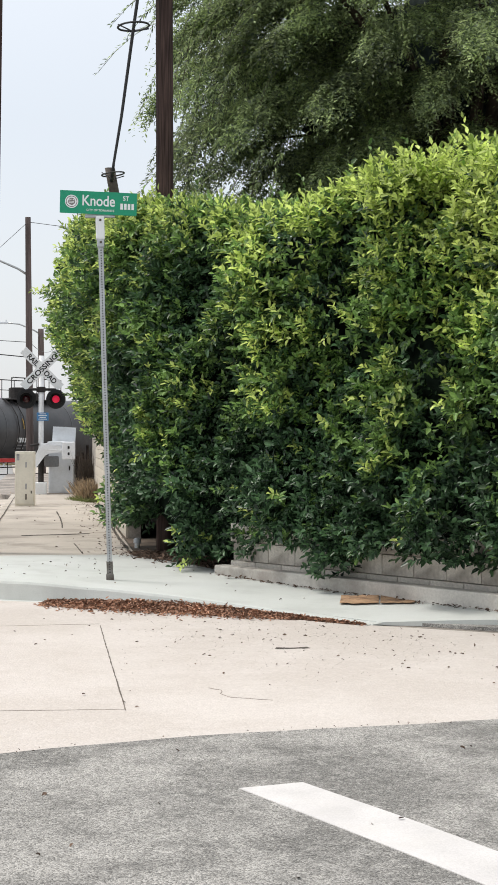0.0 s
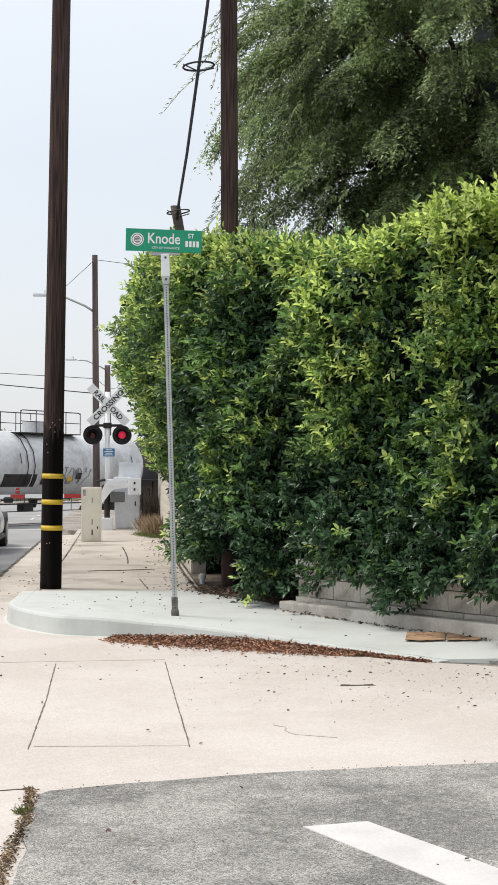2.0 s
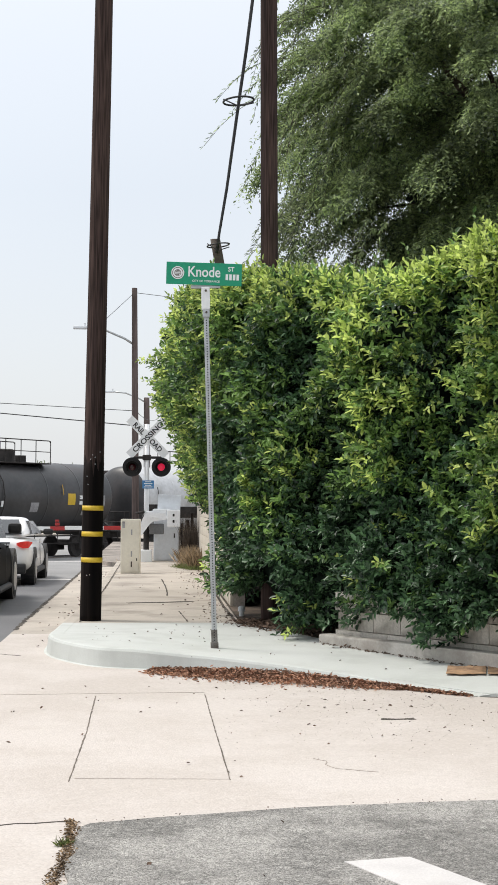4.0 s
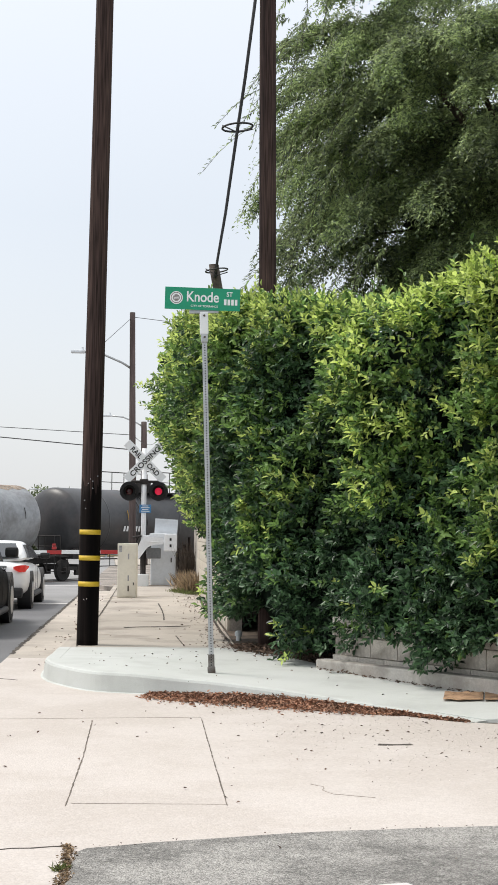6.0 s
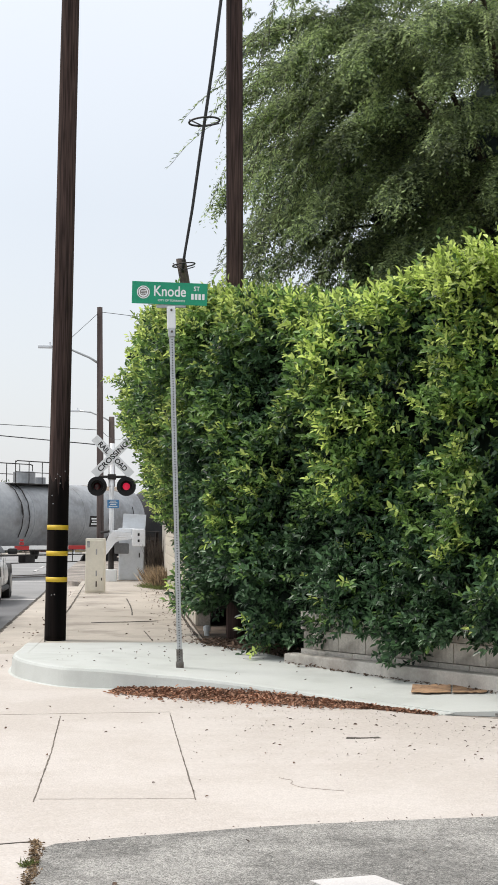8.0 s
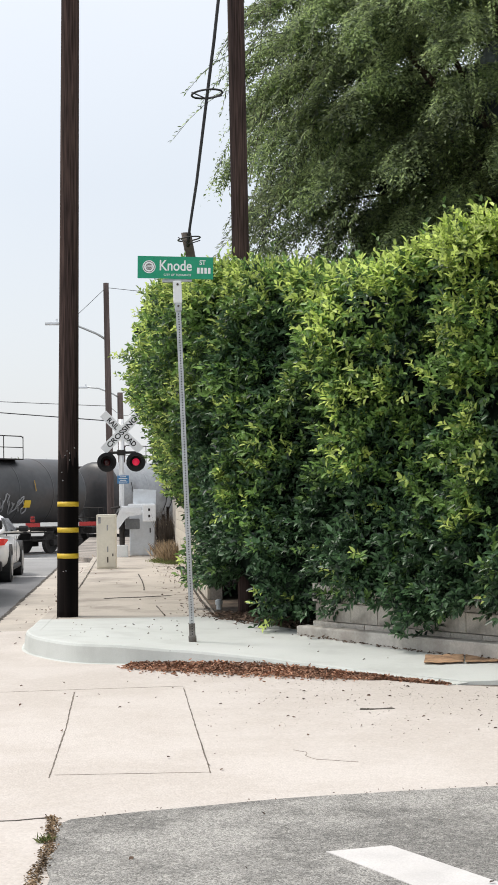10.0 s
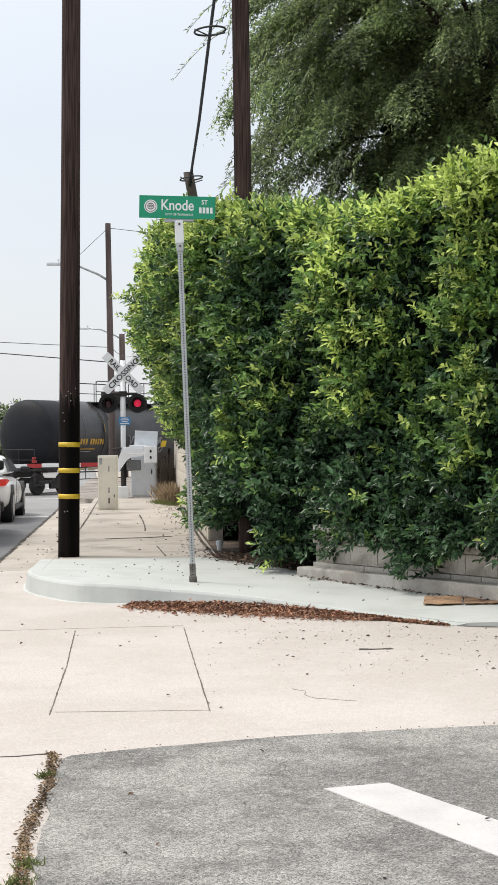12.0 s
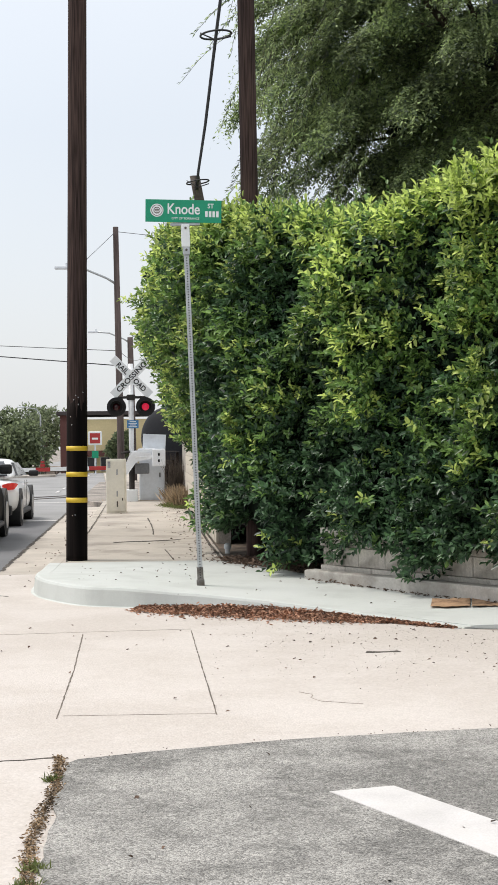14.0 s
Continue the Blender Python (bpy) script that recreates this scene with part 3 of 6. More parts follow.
# ---- poles ----
def wood_pole(name, label, x, y, z0, z1, r0, r1, lean_x=0.0, lean_y=0.0, mat=None):
    ob = thing(name, label, "utility pole", pose(x, y, z0))
    bm = bmesh.new()
    random.seed(int(100 * abs(x) + y))
    h = z1 - z0
    rings = []
    for i in range(25):
        k = i / 24
        c = Vector((lean_x * k * h, lean_y * k * h, k * h))
        r = r0 + (r1 - r0) * k
        rings.append([c + Vector((math.cos(a) * r, math.sin(a) * r, 0)) * (1 + 0.025 * noise.noise((math.cos(a) * 3, math.sin(a) * 3, k * h * 0.35)))
                      for a in (2 * math.pi * j / 20 for j in range(20))])
    ring_loft(bm, rings)
    part("shaft", bm, mat or M_POLE, ob, smooth=True)
    return ob


def banded_pole():
    ob = wood_pole("utility_pole", "dark creosoted utility pole with three yellow reflective bands", -0.815, 17.68, 0.13, 11.0, 0.131, 0.103, 0.0125)
    bm = bmesh.new()
    rings = []
    for k in range(18):                                    # brushed on by hand: the upper edge runs unevenly
        ring = []
        for j in range(48):
            a = 2 * math.pi * j / 48
            top = 1.95 + 0.30 * noise.noise((math.cos(a) * 3.5, math.sin(a) * 3.5, 2.0)) + 0.22 * noise.noise((math.cos(a) * 11, math.sin(a) * 11, 5.0))
            z = top * k / 17
            r = 0.1325 - 0.0022 * z
            ring.append(Vector((0.0125 * z + math.cos(a) * r, math.sin(a) * r, z)))
        rings.append(ring)
    ring_loft(bm, rings)
    part("tarred_foot", bm, M_POLEBASE, ob, "black tarred pole foot", smooth=True)
    for z in (0.745, 1.065, 1.385):
        bm = bmesh.new()
        tube(bm, [(0.0125 * z, 0, z), (0.0125 * (z + 0.06), 0, z + 0.06)], 0.1335, 28)
        part("reflective_band", bm, M_YELLOW, ob, "yellow reflective band", smooth=True)
    random.seed(9)
    for i in range(9):
        z = random.choice((0.55, 1.75, 1.95, 2.0, 2.05)) + random.uniform(-0.08, 0.08)
        a = random.uniform(-2.2, -0.9)
        bm = bmesh.new()
        p = Vector((0.0125 * z + math.cos(a) * 0.128, math.sin(a) * 0.128, z))
        box(bm, p.x, p.y, p.z, 0.010, 0.02, 0.012, bevel=0.003)
        part("staple", bm, M_GALV, ob)


banded_pole()
wood_pole("utility_pole", "dark wooden utility pole standing in the hedge edge", 1.40, 17.42, 0.05, 11.5, 0.115, 0.098, -0.006)
wood_pole("guy_stub", "short weathered wooden guy stub rising out of the hedge", 1.75, 20.0, 0.1, 5.19, 0.075, 0.068, -0.194, -0.196, mat=M_GREYWOOD)


# ---- street sign ----
def street_sign():
    ob = thing("street_sign", "green street name sign on a leaning perforated steel post", "street sign", pose(0.585, 14.30, 0.14, 0, -1.78, 0))
    bm = bmesh.new()
    box(bm, 0, 0, 1.72, 0.05, 0.05, 3.44, bevel=0.004)
    post = part("post", bm, M_GALV, ob)
    bm = bmesh.new()
    box(bm, 0, 0, 0.09, 0.062, 0.062, 0.20, bevel=0.004)
    part("sleeve", bm, M_DIRTYGALV, ob, "grimy anchor sleeve")
    bm = bmesh.new()
    box(bm, 0, 0, 0.03, 0.078, 0.078, 0.07, bevel=0.008)
    tube(bm, [(0, -0.05, 0.05), (0, -0.035, 0.05)], 0.012, 8)
    part("collar", bm, M_DIRTYGALV, ob, "rusty bolted collar")
    for k in range(5):
        bm = bmesh.new()
        tube(bm, [(0, -0.0325, 0.085 + 0.026 * k), (0, -0.0305, 0.085 + 0.026 * k)], 0.007, 8)
        part("sleeve_hole", bm, M_HOLE, ob)
    me = None
    for i in range(130):
        z = 0.22 + i * 0.0265
        if z > 3.33:
            break
        if me is None:
            bm = bmesh.new()
            tube(bm, [(0, -0.0262, 0), (0, -0.0235, 0)], 0.0066, 8)
            h = part("hole", bm, M_HOLE, post)
            me = h.data
        else:
            h = new("hole", me)
            h.parent = post
        h.location.z = z
    bm = bmesh.new()
    box(bm, -0.002, -0.006, 3.545, 0.086, 0.09, 0.23, bevel=0.012)
    part("bracket", bm, M_WHITE, ob, "pale metal bracket sleeve")
    bm = bmesh.new()
    box(bm, 0.0, -0.01, 3.40, 0.07, 0.07, 0.10, bevel=0.008)
    part("clamp", bm, M_GALV, ob)
    for z in (3.40, 3.62):
        bm = bmesh.new()
        tube(bm, [(0.0, -0.06, z), (0.0, -0.045, z)], 0.012, 8)
        part("bolt", bm, M_GREYWOOD, ob)
    bm = bmesh.new()
    box(bm, 0.0, 0, 3.668, 0.30, 0.035, 0.035, bevel=0.005)
    part("cradle", bm, M_GALV, ob)
    blade = new("blade")
    blade.parent = ob
    blade.matrix_basis = pose(0.0, 0, 3.68, 0, 3.0, 0)
    bm = bmesh.new()
    box(bm, 0, 0, 0.114, 0.768, 0.005, 0.228, bevel=0.002)
    me_b = bpy.data.meshes.new("blade")
    bm.to_mesh(me_b)
    bm.free()
    me_b.materials.append(M_GREEN)
    bpy.data.objects.remove(blade)
    blade = new("blade", me_b)
    blade.parent = ob
    blade.matrix_basis = pose(-0.018, -0.03, 3.68, 0, 2.9, 0)
    blade["label"] = "green blade with white lettering"
    f = lambda x, z: Matrix.Translation((x, -0.0032, z)) @ STAND
    words("Knode", 0.150, M_WHITE, blade, f(-0.168, 0.085), bold=0.0022, width=0.83)
    words("ST", 0.066, M_WHITE, blade, f(0.243, 0.148), bold=0.001, width=0.9)
    words("CITY OF TORRANCE", 0.030, M_WHITE, blade, f(-0.12, 0.030), bold=0.0003)
    for i in range(4):                                    # block number as plain bars
        bm = bmesh.new()
        box(bm, 0.232 + 0.037 * i, -0.0035, 0.088, 0.026, 0.002, 0.060, bevel=0.0005)
        part("number_bar", bm, M_WHITE, blade)
    bm = bmesh.new()
    tube(bm, [(-0.268, -0.0026, 0.118), (-0.268, -0.0045, 0.118)], 0.066, 32)
    part("seal", bm, M_WHITE, blade, "round white city seal")
    for r in (0.056, 0.034):
        bm = bmesh.new()
        a, b = [], []
        for k in range(32):
            c, s = math.cos(k * math.pi / 16), math.sin(k * math.pi / 16)
            a.append((-0.268 + c * r, -0.0048, 0.118 + s * r))
            b.append((-0.268 + c * (r - 0.006), -0.0048, 0.118 + s * (r - 0.006)))
        ring_loft(bm, [a, b], cap=False)
        part("seal_ring", bm, M_GREYWOOD, blade)
    for i, w in enumerate((0.03, 0.046, 0.046, 0.03)):
        bm = bmesh.new()
        box(bm, -0.268, -0.005, 0.098 + 0.014 * i, w, 0.001, 0.007)
        part("seal_bar", bm, M_GREYWOOD, blade)


street_sign()


# ---- train ----
RAIL_Z = -0.67
TRACK_D = Vector((0.60, 0.80)).normalized()
TRACK_O = Vector((-4.02, 64.9))
TRACK_ANGLE = math.degrees(math.atan2(TRACK_D.y, TRACK_D.x))
TRAIN_V = 5.0
train_cars = []


def railway():
    ob = tagged(new("railway_track"), "rusty rails on dark ballast crossing the road", "railway", kind="structure")
    ob.matrix_world = pose(TRACK_O.x, TRACK_O.y, RAIL_Z, 0, 0, TRACK_ANGLE)
    for y in (-0.7525, 0.7525):
        bm = bmesh.new()
        box(bm, 0, y, -0.02, 300, 0.07, 0.05)
        box(bm, 0, y, -0.10, 300, 0.02, 0.12)
        part("rail", bm, M_RAIL, ob)
    bm = bmesh.new()
    a = [(-150, -2.2, -0.16), (-150, -1.4, -0.045), (-150, 1.4, -0.045), (-150, 2.2, -0.16)]
    ring_loft(bm, [a + [(-150, 2.2, -0.4), (-150, -2.2, -0.4)], [(150, y, z) for _, y, z in a] + [(150, 2.2, -0.4), (150, -2.2, -0.4)]])
    part("ballast", bm, M_TRUCK, ob)


railway()


def wheel_truck(parent, x):
    """A two-axle truck under a rail car."""
    bm = bmesh.new()
    for s in (-1, 1):
        box(bm, x, s * 1.0, 0.56, 1.5, 0.14, 0.16, bevel=0.03)
        box(bm, x, s * 1.0, 0.42, 0.6, 0.16, 0.34, bevel=0.03)
        for a in (-0.88, 0.88):
            box(bm, x + a, s * 1.0, 0.48, 0.30, 0.2, 0.26, bevel=0.03)
    box(bm, x, 0, 0.60, 0.45, 2.2, 0.26, bevel=0.02)
    truck = part("truck", bm, M_TRUCK, parent, "grimy steel truck frame")
    for a in (-0.88, 0.88):
        for s in (-1, 1):
            bm = bmesh.new()
            tube(bm, [(x + a, s * 0.70, 0.46), (x + a, s * 0.78, 0.46), (x + a, s * 0.80, 0.46), (x + a, s * 0.835, 0.46)], [0.50, 0.49, 0.46, 0.45], 24)
            tube(bm, [(x + a, s * 0.82, 0.46), (x + a, s * 0.92, 0.46)], [0.16, 0.13], 12)
            part("wheel", bm, M_TRUCK, truck)


def railing(parent, mat, x0, x1, y, z, h, posts):
    bm = bmesh.new()
    for k in range(posts + 1):
        x = x0 + (x1 - x0) * k / posts
        tube(bm, [(x, y, z - 0.05), (x, y, z + h)], 0.022, 6)
    tube(bm, [(x0, y, z + h - 0.08), (x0 + 0.1, y, z + h), (x1 - 0.1, y, z + h), (x1, y, z + h - 0.08)], 0.024, 6)
    tube(bm, [(x0, y, z + h * 0.5), (x1, y, z + h * 0.5)], 0.018, 6)
    part("railing", bm, mat, parent)


def tank_car(label, length, mat, r, platform, marks, rusty=False, graffiti=0, dome_at=0.5, sooty=0.62):
    """Origin on the rail at the rear end; x forward along the track; the near side is -y."""
    ob = thing("tank_car", label, "tank car", group="train")
    zc = 1.13 + r
    x0, x1 = 0.75, length - 0.75
    prof = []
    for i in range(11):
        a = i / 10 * math.pi / 2
        prof.append((x0 + 0.62 * (1 - math.cos(a)), max(r * math.sin(a), 0.03)))
    prof.append((x0 + 2.1, r))
    prof = prof + [(length - x, rr) for x, rr in reversed(prof)]
    bm = bmesh.new()
    ring_loft(bm, [[(x, rr * math.cos(2 * math.pi * k / 48), zc + rr * math.sin(2 * math.pi * k / 48)) for k in range(48)] for x, rr in prof])
    for fc in bm.faces:                                    # the ends are sooty on every car
        if fc.calc_center_median().x < x0 + sooty:
            fc.material_index = 1
    tank = part("tank", bm, [mat, M_TANKEND if sooty > 1 else M_TANKDARK], ob, smooth=True)
    for k in (0.18, 0.36, 0.64, 0.82):                     # welded jacket bands
        bm = bmesh.new()
        x = x0 + 0.6 + (x1 - x0 - 1.2) * k
        tube(bm, [(x - 0.045, 0, zc), (x - 0.03, 0, zc), (x + 0.03, 0, zc), (x + 0.045, 0, zc)], [r - 0.01, r + 0.012, r + 0.012, r - 0.01], 48, cap=False)
        part("band", bm, mat, tank, smooth=True)
    for s in (0, 1):
        f = (lambda x: length - x) if s else (lambda x: x)
        bm = bmesh.new()
        box(bm, f(0.95), 0, 0.95, 1.9, 0.6, 0.34, bevel=0.02)
        box(bm, f(1.9), 0, 1.22, 0.7, 2.0, 0.5, bevel=0.05)
        part("sill", bm, M_TRUCK, ob)
        bm = bmesh.new()
        box(bm, f(0.08), 0, 0.86, 0.5, 0.22, 0.22, bevel=0.04)
        part("coupler", bm, M_TRUCK, ob)
    for x in (0.45, length - 0.45):
        bm = bmesh.new()
        box(bm, x, 0, 1.10, 0.55, 2.9, 0.06, bevel=0.01)
        part("end_platform", bm, M_TRUCK, ob)
        bm = bmesh.new()
        e = x - 0.25 if x < 1 else x + 0.25
        for y in (-1.4, -0.5, 0.5, 1.4):
            tube(bm, [(e, y, 1.1), (e, y, 2.0)], 0.022, 6)
        tube(bm, [(e, -1.4, 2.0), (e, 1.4, 2.0)], 0.022, 6)
        tube(bm, [(e, -1.4, 1.55), (e, 1.4, 1.55)], 0.018, 6)
        for y in (-1.42, 1.42):
            tube(bm, [(e, y, 0.45), (e, y, 1.1)], 0.022, 6)
            tube(bm, [(x * 2 - e, y, 0.45), (x * 2 - e, y, 1.1)], 0.022, 6)
            tube(bm, [(e, y, 0.45), (x * 2 - e, y, 0.45)], 0.022, 6)
        part("end_rail", bm, M_TRUCK, ob)
    wheel_truck(ob, 2.0)
    wheel_truck(ob, length - 2.0)
    # brake gear and outlet under the belly
    bm = bmesh.new()
    tube(bm, [(2.8, -0.9, 0.95), (length - 2.8, -0.9, 0.95)], 0.03, 6)
    tube(bm, [(2.8, -0.9, 0.62), (length - 2.8, -0.9, 0.62)], 0.022, 6)
    for k in range(7):
        x = 2.8 + (length - 5.6) * k / 6
        tube(bm, [(x, -0.9, 0.62), (x, -0.9, 1.2)], 0.02, 6)
    tube(bm, [(length * 0.5, 0, 1.2), (length * 0.5, 0, 0.75)], [0.25, 0.14], 12)
    box(bm, length * 0.42, -0.6, 0.8, 0.7, 0.4, 0.35, bevel=0.05)
    part("running_gear", bm, M_TRUCK, ob)
    # top fittings
    xc = length * dome_at
    zt = zc + r
    bm = bmesh.new()
    tube(bm, [(xc, 0, zt - 0.1), (xc, 0, zt + 0.48), (xc, 0, zt + 0.52)], [0.5, 0.5, 0.42], 20)
    tube(bm, [(xc + 1.1, 0, zt - 0.1), (xc + 1.1, 0, zt + 0.28)], 0.26, 14)
    part("dome", bm, M_TRUCK if mat is M_TANKDARK else mat, ob, "bolted valve housing", smooth=False)
    bm = bmesh.new()
    box(bm, xc, -0.75, zt - 0.08, platform, 0.6, 0.05, bevel=0.01)
    box(bm, xc, 0.75, zt - 0.08, platform, 0.6, 0.05, bevel=0.01)
    part("walkway", bm, M_TRUCK, ob)
    for y in (-1.05, 1.05):
        railing(ob, M_TRUCK, xc - platform / 2, xc + platform / 2, y, zt - 0.06, 0.98, 4)
    for x in (xc - platform / 2 - 0.1, xc - platform / 2 + 0.35):   # side ladder
        bm = bmesh.new()
        pts = [(x, -r * math.cos(a) * 1.05, zc + r * math.sin(a) * 1.05) for a in (-0.6, -0.3, 0, 0.4, 0.8, 1.1)]
        tube(bm, pts, 0.024, 6)
        part("ladder_rail", bm, M_TRUCK, ob)
    for x in (x0 + 1.5, x1 - 1.5, length * 0.33, length * 0.68):  # white grab irons
        bm = bmesh.new()
        pts = [(x, -r * math.cos(a) - 0.05, zc + r * math.sin(a)) for a in (0.05, 0.2, 0.36)]
        tube(bm, pts, 0.018, 6)
        part("grab_iron", bm, M_AMBER if mat is M_TANKDARK else M_TRUCK, ob)

    # plates and marks wrapped on the near side: (x, angle, width, height, material)
    for i, (x, a, w, h, m) in enumerate(marks):
        bm = bmesh.new()
        rr = r + 0.008 + 0.003 * i
        vs = []
        for j in range(4):
            b = a + (j / 3 - 0.5) * h / r
            vs.append([bm.verts.new((x + s * w / 2, -rr * math.cos(b), zc + rr * math.sin(b))) for s in (1, -1)])
        for p, q in zip(vs, vs[1:]):
            bm.faces.new((p[0], q[0], q[1], p[1]))
        part("marking", bm, m, ob)
    if graffiti:
        random.seed(graffiti)
        bm = bmesh.new()
        gx = length * 0.56
        for k in range(10):
            pts = []
            cx, ca = gx + k * 0.30 - 1.6, -0.32 + random.uniform(-0.05, 0.05)
            turn0 = random.uniform(0, 6.28)
            for j in range(9):
                u = j / 8
                px_ = cx + 0.20 * math.cos(turn0 + u * random.uniform(3, 6)) + 0.1 * u
                b = ca + 0.25 * math.sin(turn0 * 1.7 + u * 4.2) + random.uniform(-0.03, 0.03)
                pts.append((px_, -(r + 0.016) * math.cos(b), zc + (r + 0.016) * math.sin(b)))
            tube(bm, pts, 0.03, 4)
        part("spray_paint", bm, M_CHALK, ob, "pale chalky spray scrawl")
    if rusty:
        bm = bmesh.new()
        cols = []
        for k in range(15):
            a0, a1 = math.pi / 2 + 0.5, math.pi / 2 - 0.50 + 0.35 * noise.noise((k * 0.33, 0, 1))
            x = x1 - 3.6 + 0.22 * k
            rr = r + 0.006
            cols.append([bm.verts.new((x, -rr * math.cos(a), zc + rr * math.sin(a))) for a in np.linspace(a1, a0, 8)])
        for p, q in zip(cols, cols[1:]):
            for j in range(7):
                bm.faces.new((p[j], q[j], q[j + 1], p[j + 1]))
        part("rust_patch", bm, M_RUST, ob, "rusty brown top stain", smooth=True)
    return ob


def build_train():
    am, ch, ye, wh = M_AMBER, M_CHALK, M_YELLOW, M_WHITE
    # rear end first: lengths along the track
    specs = [
        (15.0, dict(label="long black tank car with pale spray scrawl, last of the train", mat=M_TANKDARK, r=1.56, platform=5.0, graffiti=5, dome_at=0.50, sooty=2.0,
                    marks=[(3.1 + 0.19 * i, -0.22, 0.13, 0.26, am) for i in range(4)] + [(4.0 + 0.17 * i, -0.22, 0.12, 0.26, am) for i in range(6)]
                    + [(3.7, -0.44, 1.3, 0.05, am), (3.6, -0.52, 1.0, 0.04, ch), (9.7, -0.30, 0.42, 0.32, ye), (11.9, -0.10, 0.34, 0.10, ch), (11.9, -0.20, 0.34, 0.10, ch), (12.6, -0.15, 0.45, 0.3, ch)])),
        (15.4, dict(label="grey weathered tank car with a rusty brown top", mat=M_TANKGREY, r=1.53, platform=3.6, rusty=True, dome_at=0.45,
                    marks=[(10.2, -0.12, 0.8, 0.5, M_TRUCK), (10.2, -0.04, 0.6, 0.07, wh), (10.2, -0.12, 0.5, 0.06, wh), (10.2, -0.20, 0.6, 0.07, wh), (7.9, -0.16, 0.55, 0.34, ye), (7.6, -0.38, 0.55, 0.34, M_TRUCK), (11.4, -0.05, 0.40, 0.1, M_TRUCK), (11.4, -0.15, 0.40, 0.1, M_TRUCK)])),
        (14.7, dict(label="dark tank car with white plates and yellow placard", mat=M_TANKDARK, r=1.53, platform=3.8, dome_at=0.53, graffiti=0,
                    marks=[(10.6, -0.06, 0.5, 0.5, ye), (11.55, 0.0, 0.85, 0.16, wh), (11.55, -0.16, 0.85, 0.16, wh), (8.2, -0.30, 0.5, 0.42, ch), (11.6, -0.42, 0.42, 0.36, ch), (12.1, -0.44, 0.46, 0.36, ch), (12.6, -0.10, 0.6, 0.5, M_TANKGREY)]
                    + [(4.6 + 0.22 * i, -0.20, 0.14, 0.24, wh) for i in range(8)])),
        (15.5, dict(label="silver grey tank car with dark scrawls low on its flank", mat=M_TANKSILVER, r=1.53, platform=4.2, dome_at=0.5, graffiti=3,
                    marks=[(2.6, -0.42, 2.4, 0.70, M_TRUCK), (5.2, -0.46, 2.2, 0.62, M_TRUCK), (7.4, -0.42, 1.5, 0.5, M_TRUCK)] + [(2.4 + 0.18 * i, -0.3, 0.12, 0.22, wh) for i in range(7)] + [(9.2, -0.3, 0.4, 0.3, M_TRUCK), (8.6, -0.4, 0.3, 0.22, ye)])),
        (13.6, dict(label="black tank car with small white lettering bars", mat=M_TANKDARK, r=1.53, platform=3.8, dome_at=0.45,
                    marks=[(4.2 + 0.17 * i, -0.3, 0.12, 0.22, wh) for i in range(6)] + [(4.6, -0.46, 0.9, 0.05, ch), (4.4, -0.56, 0.7, 0.05, ch)])),
        (13.6, dict(label="black tank car near the head of the train", mat=M_TANKDARK, r=1.53, platform=3.8, dome_at=0.45, marks=[])),
    ]
    s = 0.0
    for ln, kw in specs:
        train_cars.append((tank_car(length=ln, **kw), s))
        s += ln


build_train()


